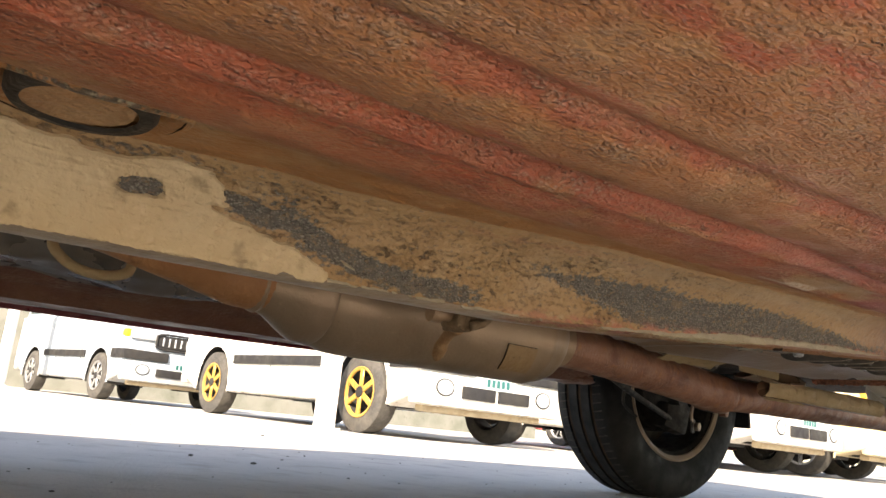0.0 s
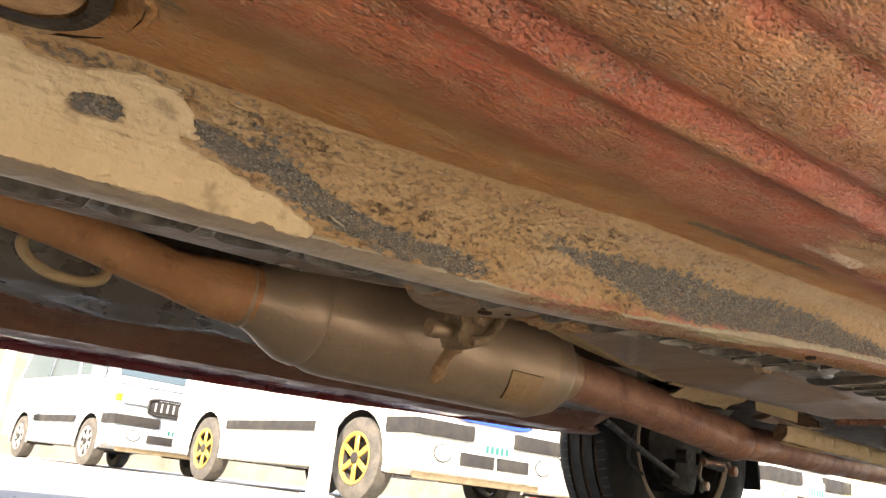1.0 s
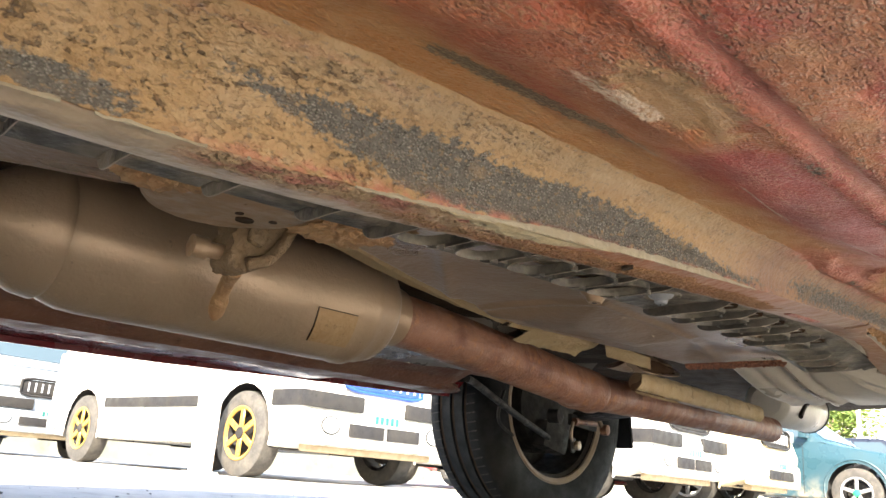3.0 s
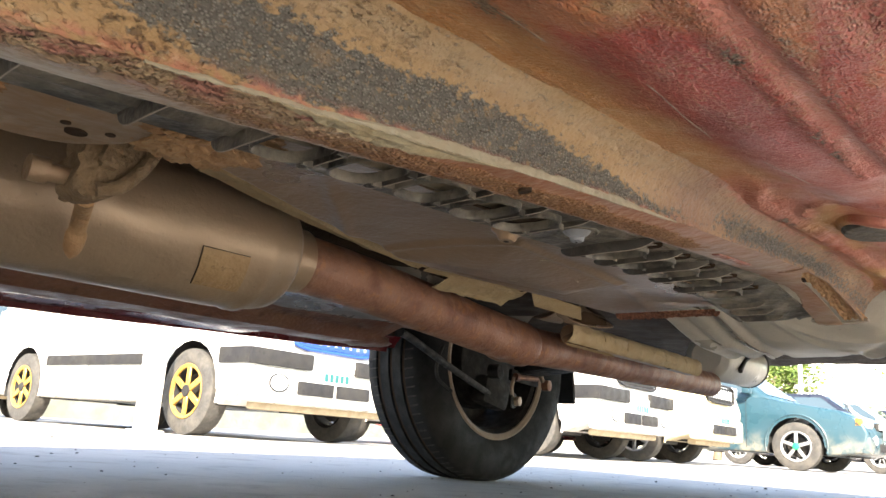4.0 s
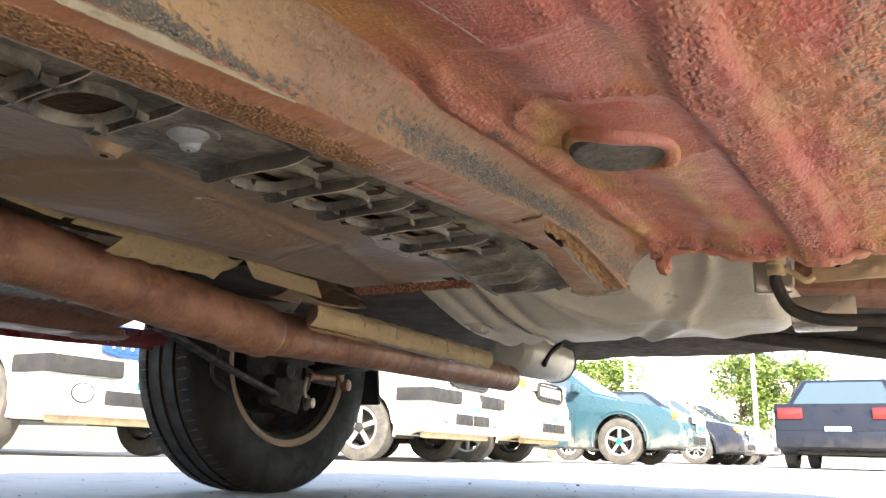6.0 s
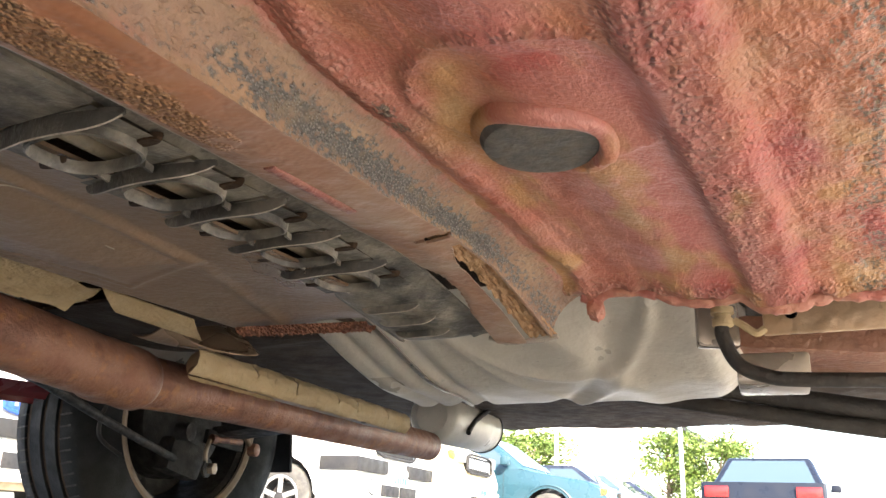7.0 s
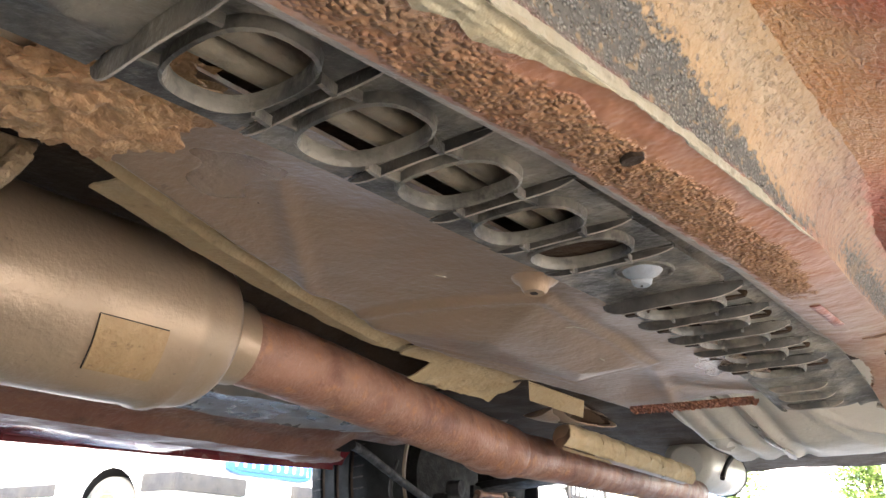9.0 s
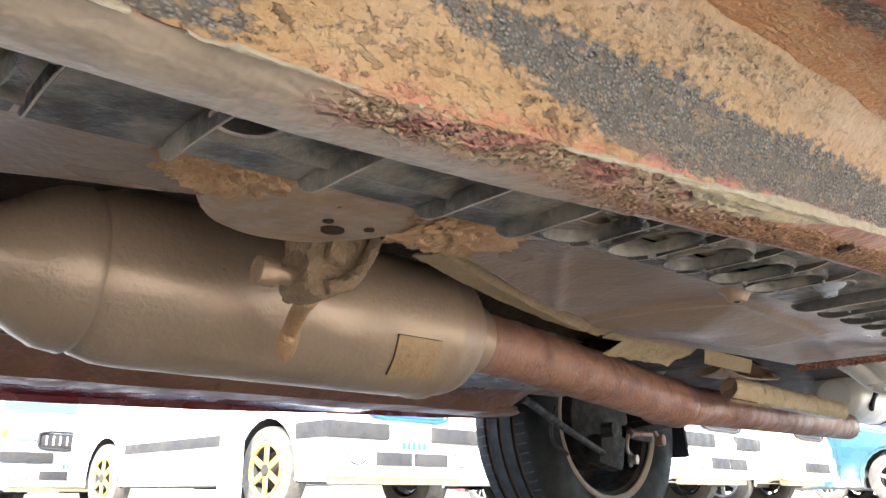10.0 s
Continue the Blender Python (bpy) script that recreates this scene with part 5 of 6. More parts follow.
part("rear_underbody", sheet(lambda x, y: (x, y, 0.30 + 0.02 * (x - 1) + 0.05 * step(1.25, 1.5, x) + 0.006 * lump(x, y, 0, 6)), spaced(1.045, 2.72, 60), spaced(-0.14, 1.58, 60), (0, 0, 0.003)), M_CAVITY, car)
bead = tube([(1.040 + 0.003 * lump(0, y, 2, 30), y, floor_z(1.040, y) - 0.0010 + 0.002 * lump(1, y, 5, 40)) for y in spaced(0.03, 0.286, 120)], [0.0042 + 0.0018 * lump(2, y, 7, 90) for y in spaced(0.03, 0.286, 120)], 10, wobble=0.0014)
part("sealant_bead", bead, M_RIM, floor_pan, "lumpy reddish sealant along the rear seam")
part("drip", blob((1.042, 0.277, floor_z(1.04, 0.277) - 0.007), (0.006, 0.006, 0.008), 0.3, 2.0, 1.0, 3), M_RIM, floor_pan)
hose = part("brake_hose", tube(smoothed([(1.10, 0.2035, 0.252), (1.10, 0.204, 0.241), (1.10, 0.195, 0.221), (1.10, 0.177, 0.212), (1.10, 0.158, 0.209), (1.10, 0.10, 0.206)]), 0.0050, 12), M_DARK, car, "black rubber brake hose")
part("hose_pipe", tube([(1.10, 0.206, 0.295), (1.10, 0.204, 0.262)], 0.0042, 12), M_BARE, hose, "bare metal pipe end")
part("hose_joint", lathe([(0, 0.0045), (0.001, 0.0072), (0.006, 0.0072), (0.0065, 0.0058), (0.009, 0.0058), (0.0095, 0.0078), (0.014, 0.0078), (0.015, 0.005)], (1.10, 0.2035, 0.2475), (0, 0, 1), 18), M_TAPE, hose, "brass-coloured hose joint")
stay = part("hose_bracket", block((0.004, 0.085, 0.028), pose(1.104, 0.135, 0.2545, 0, 0, 0), None, 0.0015), M_BOWL, car, "brown steel plate with a round hole")
# Dark disc on the uncut plate, coloured like a shaded hole.
part("plate_hole", lathe([(0, 0.0004), (0, 0.0042)], (1.1015, 0.159, 0.255), (1, 0, 0), 18), M_DARK, stay)
for y, z in ((0.171, 0.259), (0.150, 0.263)):
    part("bolt_head", lathe([(0, 0.001), (0, 0.0035), (0.004, 0.0040)], (1.098, y, z), (1, 0, 0), 6), M_CLAY, stay)
part("stay_clip", tube(smoothed([(1.10, 0.196, 0.252), (1.10, 0.190, 0.248), (1.10, 0.182, 0.242), (1.101, 0.176, 0.245)]), 0.0026, 8), M_TAPE, stay)
part("body_bracket", block((0.05, 0.050, 0.024), pose(1.17, 0.180, 0.226, 0, 0, 6), None, 0.003), M_BARE, car, "pale folded steel bracket")
part("body_stay", block((0.012, 0.030, 0.045), pose(1.13, 0.212, 0.262, 0, 0, 20), None, 0.003), M_BARE, car)
part("cross_member", block((0.10, 0.34, 0.030), pose(1.30, 0.05, 0.262, 5, 0, 6), None, 0.008), M_FAR_RAIL, car, "dusty brown cross member")
part("torsion_beam", tube(smoothed([(1.40, 0.40, 0.287), (1.45, 0.271, 0.267), (1.46, 0.148, 0.245), (1.47, -0.05, 0.212)]), 0.011, 14), M_DARK, car, "dark rear suspension link")
part("track_rod", tube(smoothed([(1.43, 0.42, 0.268), (1.45, 0.334, 0.257), (1.46, 0.151, 0.226), (1.47, -0.05, 0.195)]), 0.009, 12), M_DARK, car)


# ---- red car: wheels ----
def wheel(name, parent, m, tyre_m, rim_m, r=0.29, wide=0.185, lip=0.187):
    """A road wheel; its axle is local Y, its outer face towards +Y."""
    h = wide / 2
    hub = new(name)
    hub.parent = parent
    prof = [(-h * 0.92, lip), (-h * 1.02, lip + 0.02), (-h * 1.06, (lip + r) / 2), (-h * 1.02, r - 0.035), (-h * 0.93, r - 0.012), (-h * 0.80, r - 0.003)]
    grooves = [-0.44, 0.0, 0.44]
    for g in grooves:
        prof += [(h * (g - 0.075), r), (h * (g - 0.06), r - 0.008), (h * (g + 0.06), r - 0.008), (h * (g + 0.075), r)]
    prof += [(h * 0.80, r - 0.003), (h * 0.93, r - 0.012), (h * 1.02, r - 0.035), (h * 1.06, (lip + r) / 2), (h * 1.02, lip + 0.02), (h * 0.92, lip), (h * 0.9, lip - 0.006), (-h * 0.9, lip - 0.006), (-h * 0.92, lip)]
    tyre = part("tyre", lathe(prof, (0, 0, 0), (0, 1, 0), 96, caps=False), tyre_m, hub)
    part("rim_lip", lathe([(-h * 0.86, lip - 0.006), (-h * 0.95, lip - 0.004), (-h * 1.0, lip + 0.006), (-h * 0.97, lip + 0.012), (-h * 0.90, lip + 0.010)], (0, 0, 0), (0, 1, 0), 72, caps=False), rim_m, tyre, "dusty rim edge")
    rim = part("rim", lathe([(-h * 0.87, lip - 0.004), (-h * 0.78, lip - 0.014), (-h * 0.4, lip - 0.018), (h * 0.2, lip - 0.030), (h * 0.75, lip - 0.014), (h * 0.93, lip + 0.006), (h * 0.96, lip + 0.004), (h * 0.88, lip - 0.014),
                             (h * 0.70, lip - 0.030), (h * 0.45, lip - 0.034), (h * 0.40, lip - 0.036)], (0, 0, 0), (0, 1, 0), 56, caps=False), M_DARK, hub)
    spokes = bmesh.new()
    for k in range(7):
        block((0.105, 0.018, lip - 0.02), pose(0, h * 0.45, 0) @ pose(0, 0, 0, 0, 360 * k / 7, 0) @ pose(0, 0, (lip - 0.02) / 2), spokes, 0.006, 1)
    part("spokes", spokes, M_DARK, rim)
    hub.matrix_basis = m
    return hub, tyre, rim


rear_right, tyre_rr, rim_rr = wheel("wheel", car, pose(1.856, 1.52, 0.302), M_RUBBER, M_ALLOY, 0.302, 0.195)
sipes = bmesh.new()
for k in range(84):
    a = 2 * math.pi * k / 84
    for y0, y1 in ((-0.0765, -0.049), (0.049, 0.0765)):
        block((0.0032, y1 - y0, 0.005), pose(0, 0, 0, 0, math.degrees(a), 0) @ pose(0, (y0 + y1) / 2, 0.2988, 5 if y0 < 0 else -5, 0, 6), sipes)
tagged(part("tread_cut", sipes, M_DARK, tyre_rr, "fine cross cuts in the tread"), kind="stuff")
# Rings added inside the modelled grooves, their colour meant as groove shade.
for g in (-0.44, 0.0, 0.44):
    part("groove_shade", lathe([(-0.0052, 0.2975), (0.0, 0.2972), (0.0052, 0.2975)], (0, 0.0975 * g, 0), (0, 1, 0), 96, caps=False), M_CAVITY, tyre_rr)
copy_thing(rear_right, pose(-0.66, 1.52, 0.302))
copy_thing(rear_right, pose(1.842, -0.06, 0.302, 0, 0, 180))
copy_thing(rear_right, pose(-0.66, -0.06, 0.302, 0, 0, 180))
part("brake_drum", lathe([(0, 0.06), (0.004, 0.115), (0.02, 0.122), (0.07, 0.122)], (1.838, 1.435, 0.302), (0, 1, 0), 36), M_DARK, car, "grimy black brake drum")
part("rear_arm", tube(smoothed([(1.25, 1.17, 0.288), (1.313, 1.20, 0.284), (1.52, 1.285, 0.252), (1.77, 1.385, 0.217)]), 0.0075, 12), M_DARK, car, "thin black rear suspension rod")
part("brake_cable", tube(smoothed([(1.57, 1.36, 0.31), (1.555, 1.36, 0.27), (1.57, 1.37, 0.235), (1.63, 1.38, 0.21)]), 0.004, 8), M_DARK, car)
part("arm_bush", lathe([(-0.02, 0.010), (-0.018, 0.018), (0.012, 0.018), (0.014, 0.010)], (1.769, 1.36, 0.270), (0.2, -1, 0), 18), M_DARK, car)
part("hub_carrier", block((0.10, 0.05, 0.075), pose(1.805, 1.405, 0.220, 0, 12, 0), None, 0.018), M_DARK, car, "dark cast hub carrier")
part("lower_arm", block((0.10, 0.22, 0.018), pose(1.9, 1.27, 0.292, -4, 0, -8), None, 0.008), M_DARK, car)
nut_a = part("link_nut", lathe([(0, 0.006), (0, 0.0125), (0.012, 0.0125), (0.014, 0.008)], (1.844, 1.355, 0.203), (0.25, -1, 0), 6), M_ALLOY, car, "dull steel nut on the rear link")
part("washer", lathe([(0, 0.006), (0, 0.019), (0.004, 0.019), (0.005, 0.010)], (1.843, 1.364, 0.204), (0.25, -1, 0), 24), M_DARK, nut_a)
part("link_stay", tube(smoothed([(1.838, 1.362, 0.214), (1.832, 1.360, 0.236), (1.842, 1.362, 0.262)]), 0.005, 8), M_ALLOY, car)
cradle = part("link_cradle", block((0.115, 0.012, 0.030), pose(1.896, 1.372, 0.266, 0, 4, 0), None, 0.004), M_DARK, car, "dark bracket round a rusty link bolt")
part("link_bolt", tube([(1.842, 1.358, 0.264), (1.855, 1.358, 0.264), (1.8551, 1.358, 0.264), (1.935, 1.358, 0.2665)], [0.010, 0.010, 0.0065, 0.0065], 12), M_PIPE, cradle)
part("link_joint", lathe([(-0.012, 0.006), (-0.010, 0.014), (0.008, 0.014), (0.011, 0.006)], (1.988, 1.365, 0.255), (0.2, -1, 0), 18), M_PIPE, car, "rusty ball joint")
part("joint_stem", tube([(1.98, 1.37, 0.262), (1.962, 1.372, 0.285)], 0.006, 8), M_ALLOY, car)
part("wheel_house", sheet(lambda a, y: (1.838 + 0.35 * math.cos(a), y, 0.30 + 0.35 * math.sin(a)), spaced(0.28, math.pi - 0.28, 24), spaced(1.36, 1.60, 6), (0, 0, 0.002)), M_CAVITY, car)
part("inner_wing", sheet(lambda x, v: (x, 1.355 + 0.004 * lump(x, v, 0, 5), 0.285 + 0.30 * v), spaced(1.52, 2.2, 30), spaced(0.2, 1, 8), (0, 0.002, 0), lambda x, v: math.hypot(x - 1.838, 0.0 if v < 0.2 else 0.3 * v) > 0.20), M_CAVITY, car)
part("mud_flap", block((0.012, 0.17, 0.16), pose(2.185, 1.50, 0.30, 0, -8, 0), None, 0.004), M_RUBBER, car, "black rubber mud flap")
part("arm_mount", blob((1.10, 1.105, 0.254), (0.055, 0.04, 0.013), 0.3, 1.5, 2.0), M_FAR_RAIL, car, "rusty suspension mount")


# ---- red car: outer shell ----
def arch(x, z, r, n=10, low=0.0):
    """The points of a wheel opening, from its front foot to its rear foot."""
    a0 = math.asin(max(-1, min(1, (low - z) / r)))
    return [(x - r * math.cos(a), z + r * math.sin(a)) for a in (a0 + (math.pi - 2 * a0) * k / n for k in range(n + 1))]


def greenhouse(x0, x1, x2, x3, z0, z1, y0, y1, inset):
    """The cabin: windscreen foot and top, roof end, rear foot."""
    bm = bmesh.new()
    low = [bm.verts.new(p) for p in ((x0, y0, z0), (x3, y0, z0), (x3, y1, z0), (x0, y1, z0))]
    top = [bm.verts.new(p) for p in ((x1, y0 + inset, z1), (x2, y0 + inset, z1), (x2, y1 - inset, z1), (x1, y1 - inset, z1))]
    bm.faces.new(low[::-1])
    bm.faces.new(top)
    for k in range(4):
        bm.faces.new((low[k], low[(k + 1) % 4], top[(k + 1) % 4], top[k]))
    bmesh.ops.bevel(bm, geom=list(bm.edges), offset=0.05, segments=3, affect="EDGES", profile=0.6)
    return bm


SHELL = [(-1.32, 0.42), (-1.36, 0.62), (-1.25, 0.76), (-0.5, 0.90), (2.35, 0.95), (2.66, 0.90), (2.72, 0.60), (2.66, 0.42)]
SHELL = SHELL[:8] + arch(1.842, 0.31, 0.34, 10, 0.42)[::-1] + arch(-0.66, 0.31, 0.34, 10, 0.42)[::-1]
part("body", outline_body(SHELL, -0.16, 1.62, 0.04), M_BODY, car, "red painted body shell")
part("cabin", greenhouse(-0.25, 0.35, 1.75, 2.25, 0.90, 1.42, -0.12, 1.58, 0.16), M_BODY, car)
part("front_bumper", block((0.16, 1.72, 0.34), pose(-1.30, 0.73, 0.42), None, 0.05), M_BODY, car)
part("rear_bumper", block((0.14, 1.72, 0.30), pose(2.70, 0.73, 0.63), None, 0.05), M_BODY, car)
part("front_underbody", sheet(lambda x, y: (x, y, 0.27 + 0.006 * lump(x, y, 0, 5)), spaced(-1.25, -0.98, 12), spaced(-0.1, 1.56, 30), (0, 0, 0.01)), M_CAVITY, car)


# ---- ground ----
def ground_paint():
    m = Mat("sunlit_concrete", (0.46, 0.44, 0.41), 0.9)
    m.lay((0.30, 0.29, 0.27), m.noise(0.6, 0.4, 0.65, detail=6), 0.6)
    m.lay((0.26, 0.25, 0.23), m.noise(9, 0.5, 0.72, detail=8, shift=4), 0.6)
    m.lay((0.17, 0.165, 0.155), m.noise(70, 0.58, 0.75, detail=6, shift=9), 0.5)
    m.lay((0.52, 0.50, 0.46), m.noise(260, 0.6, 0.8, shift=2), 0.5)
    m.bump(m.noise(140, 0.3, 0.7, detail=5), 0.002)
    return m.m


M_GROUND = ground_paint()
M_GRIT = dusty("dark_grit", (0.05, 0.048, 0.045), (0.14, 0.13, 0.12), 0.9, 0, 40, 0.6)
gb = sheet(lambda u, v: (math.copysign(abs(u) ** 3, u) * 900 + 1, math.copysign(abs(v) ** 3, v) * 900 + 1, 0.0), spaced(-1, 1, 40), spaced(-1, 1, 40))
tagged(part("ground", gb, M_GROUND), "pale worn concrete car park, sunlit beyond the shade", "ground", kind="structure")
rng = random.Random(4)
grit = bmesh.new()
for _ in range(260):
    x, y = rng.uniform(-0.4, 3.6), rng.uniform(0.7, 3.6)
    s = rng.uniform(0.0012, 0.0032) * (2.6 if rng.random() < 0.05 else 1)
    got = bmesh.ops.create_icosphere(grit, subdivisions=1, radius=s, matrix=pose(x, y, s * 0.3, 0, 0, rng.uniform(0, 90)) @ Matrix.Diagonal((rng.uniform(0.8, 2.2), 1, 0.55, 1)))
tagged(part("grit", grit, M_GRIT), "scattered dark grit on the concrete", "grit", kind="stuff")


# ---- parked vehicles ----
def paint(name, colour, dirt=0.7, spec=0.5):
    m = Mat(name, colour, 0.25, 0.0, spec)
    m.lay(tuple(c * 0.8 for c in colour), m.noise(1.4, 0.4, 0.7), 0.5)
    m.lay((0.30, 0.25, 0.18), m.math("MULTIPLY", m.math("SUBTRACT", 1.0, m.axis(2, 0.15, 0.55)), m.noise(7, 0.35, 0.65, detail=6)), dirt)
    m.rough(0.2, 0.5, m.noise(4, 0.3, 0.7))
    return m.m


M_WHITE, M_CREAM, M_SILVER = paint("white_van_paint", (0.62, 0.615, 0.585)), paint("cream_paint", (0.58, 0.50, 0.33)), paint("silver_blue_paint", (0.33, 0.375, 0.42))
M_TEAL, M_NAVY, M_BLACK, M_PEARL, M_CRIMSON = (paint("teal_paint", (0.022, 0.062, 0.082)), paint("navy_paint", (0.02, 0.025, 0.04), 0.25, 0.25), paint("black_paint", (0.012, 0.015, 0.024), 0.12, 0.18),
                                               paint("pearl_paint", (0.42, 0.43, 0.44)), paint("crimson_paint", (0.45, 0.03, 0.05)))
M_SKIRT = dusty("dirty_cream_paint", (0.40, 0.33, 0.22), (0.26, 0.19, 0.11), 0.7, 0, 9, 0.7, 0.0005, 100)
M_TRIM = dusty("grey_plastic_trim", (0.022, 0.022, 0.024), (0.045, 0.042, 0.036), 0.6, 0, 6, 0.5, 0.0002, 120)
M_TRIM.node_tree.nodes["Principled BSDF"].inputs["Specular IOR Level"].default_value = 0.15
M_GLASS = Mat("tinted_glass", (0.05, 0.075, 0.09), 0.04, 0.0, 0.8).m
M_GRILLE = Mat("blue_grille", (0.012, 0.06, 0.30), 0.35).m
M_LAMP = Mat("lamp_glass", (0.34, 0.36, 0.38), 0.12).m
M_TAIL = Mat("red_lamp", (0.22, 0.012, 0.012), 0.2).m
M_AMBER = Mat("amber_lamp", (0.7, 0.32, 0.03), 0.2).m
M_PLATE = Mat("pale_plate", (0.42, 0.48, 0.47), 0.4).m
M_BARS = Mat("plate_bars", (0.01, 0.10, 0.10), 0.5).m
M_GOLD = dusty("gold_alloy", (0.52, 0.31, 0.07), (0.40, 0.25, 0.08), 0.35, 0.4, 30, 0.5, 0.0002, 200)
M_CHROME = dusty("silver_alloy", (0.34, 0.345, 0.35), (0.27, 0.26, 0.24), 0.35, 0.6, 30, 0.5, 0.0002, 200)
M_GREEN = Mat("green_hub_cap", (0.0, 0.42, 0.12), 0.4).m
M_WELL = Mat("wheel_well", (0.02, 0.02, 0.02), 0.9).m
M_TYRE = dusty("dusty_tyre", (0.045, 0.043, 0.040), (0.10, 0.09, 0.075), 0.85, 0, 10, 0.6, 0.0006, 120)


def alloy_wheel(parent, x, y, r, wide, face, spokes, material, hub=None):
    """face: +1 or -1, the way its outer side looks along Y."""
    lip = r * 0.62
    h = wide / 2
    tyre = part("tyre", lathe([(-h * 0.9, lip), (-h, r * 0.82), (-h * 0.8, r * 0.985), (-h * 0.3, r), (h * 0.3, r), (h * 0.8, r * 0.985), (h, r * 0.82), (h * 0.9, lip), (-h * 0.9, lip)], (x, y, r), (0, 1, 0), 40, caps=False), M_TYRE, parent)
    f = y + face * h * 0.75
    rim = lathe([(0.0, lip * 0.90), (0.004, lip * 0.92), (h * 0.22, lip * 1.03), (h * 0.26, lip), (h * 0.15, lip * 0.9)], (x, f, r), (0, face, 0), 36, caps=False)
    for k in range(spokes):
        a = 360 * k / spokes
        block((lip * (0.24 if spokes < 8 else 0.12), 0.02, lip * 0.95), pose(x, f + face * 0.005, r) @ pose(0, 0, 0, 0, a, 0) @ pose(0, 0, lip * 0.47), rim, 0.006, 1)
    part("rim", rim, material, tyre, "gold spoked alloy rim" if material == M_GOLD else "")
    # Rim barrel coloured near black, painting the shade seen between the spokes.
    part("barrel", lathe([(-h * 1.4, lip * 0.86), (0.0, lip * 0.905)], (x, f, r), (0, face, 0), 32, caps=False), M_WELL, tyre)
    part("hub", lathe([(0, lip * 0.24), (0.012, lip * 0.22), (0.018, lip * 0.1), (0.018, 0.001)], (x, f + face * 0.012, r), (0, face, 0), 20), hub or M_TRIM, tyre)
    part("brake_disc", lathe([(0, lip * 0.7), (0.012, lip * 0.7), (0.013, 0.001)], (x, f - face * h * 0.9, r), (0, face, 0), 28), M_DARK, tyre)
    return tyre


def side_pane(p0, p1, p2, p3, lift):
    bm = bmesh.new()
    a = [bm.verts.new(Vector(p) + Vector((0, lift, 0))) for p in (p0, p1, p2, p3)]
    bm.faces.new(a)
    got = bmesh.ops.extrude_face_region(bm, geom=list(bm.faces), use_keep_orig=True)
    bmesh.ops.translate(bm, vec=(0, -0.6 * lift, 0), verts=[e for e in got["geom"] if isinstance(e, bmesh.types.BMVert)])
    return bm


def vehicle(name, label, category, where, body_m, kind, half, wheelbase, r, rim_m, spokes, strip=False, grille_m=None, hub=None, turned=98):
    """A parked car or van; its nose is towards local -X, its front axle at the origin."""
    v = thing(name, label, category, "vehicles parked in rows")
    nose, tail = (-0.72, wheelbase + 0.85) if kind == "van" else (-0.82, wheelbase + 0.95)
    sill_z = 0.24 if kind == "van" else 0.20
    if kind == "van":
        top = [(nose + 0.02, 0.34), (nose - 0.02, 0.62), (nose + 0.08, 0.92), (nose + 0.45, 1.08), (tail - 0.05, 1.12), (tail, 0.40)]
        cab = (nose + 0.35, nose + 0.95, tail - 0.15, tail - 0.03, 1.06, 1.82, 0.12)
    else:
        top = [(nose + 0.03, 0.26), (nose - 0.02, 0.50), (nose + 0.06, 0.66), (nose + 0.30, 0.76), (0.45, 0.90), (tail - 0.75, 0.96), (tail - 0.06, 0.92), (tail, 0.62), (tail - 0.02, 0.30)]
        cab = (0.30, 1.00, wheelbase - 0.45, wheelbase + 0.25, 0.88, 1.38, 0.20)
    outline = top + arch(wheelbase, r + 0.02, r + 0.075, 12, sill_z)[::-1] + arch(0, r + 0.02, r + 0.075, 12, sill_z)[::-1]
    body = part("body", outline_body(outline, -half, half, 0.035), body_m, v)
    cabin = part("cabin", greenhouse(*cab[:6], -half + 0.03, half - 0.03, cab[6]), body_m, v)
    x0, x1, x2, x3, z0, z1, inset = cab
    for s in (1, -1):
        def on_side(t, u, lo=0.16, hi=0.86):
            z = z0 + (z1 - z0) * (lo + (hi - lo) * u)
            k = (z - z0) / (z1 - z0)
            a, b = x0 + (x1 - x0) * k + 0.10, x3 + (x2 - x3) * k - 0.10
            return (a + (b - a) * t, s * (half - 0.03 - inset * k), z)
        cuts = (0.0, 0.30, 0.63, 1.0) if kind == "van" else (0.0, 0.46, 0.86)
        for t0, t1 in zip(cuts, cuts[1:]):
            part("side_window", side_pane(on_side(t0 + 0.012, 0), on_side(t1 - 0.012, 0), on_side(t1 - 0.012, 1), on_side(t0 + 0.012, 1), s * 0.008), M_GLASS, cabin)
        part("mirror", block((0.10, 0.16, 0.12), pose(x0 + 0.28, s * (half + 0.06), z0 + 0.12), None, 0.03), body_m, v)
        for wx in (0.0, wheelbase):
            alloy_wheel(v, wx, s * (half - 0.085), r, 0.19, s, spokes, rim_m, hub)
            part("wheel_well", sheet(lambda a, y: (wx + (r + 0.07) * math.cos(a), s * y, r + 0.02 + (r + 0.07) * math.sin(a)), spaced(-0.3, math.pi + 0.3, 20), spaced(half - 0.40, half - 0.008, 3), (0, 0, 0.004)), M_WELL, body)
            part("arch_lip", tube([(wx + (r + 0.078) * math.cos(a), s * (half + 0.002), r + 0.02 + (r + 0.078) * math.sin(a)) for a in spaced(-0.25, math.pi + 0.25, 24)], 0.012, 6), body_m, body)
        if strip:
            part("side_strip", block((wheelbase - 0.95, 0.03, 0.09), pose(wheelbase / 2, s * (half + 0.008), 0.58), None, 0.006), M_TRIM, body, "grey plastic rubbing strip")
            part("corner_strip", block((0.36, 0.05, 0.12), pose(nose + 0.155, s * (half - 0.004), 0.60), None, 0.01), M_TRIM, body)
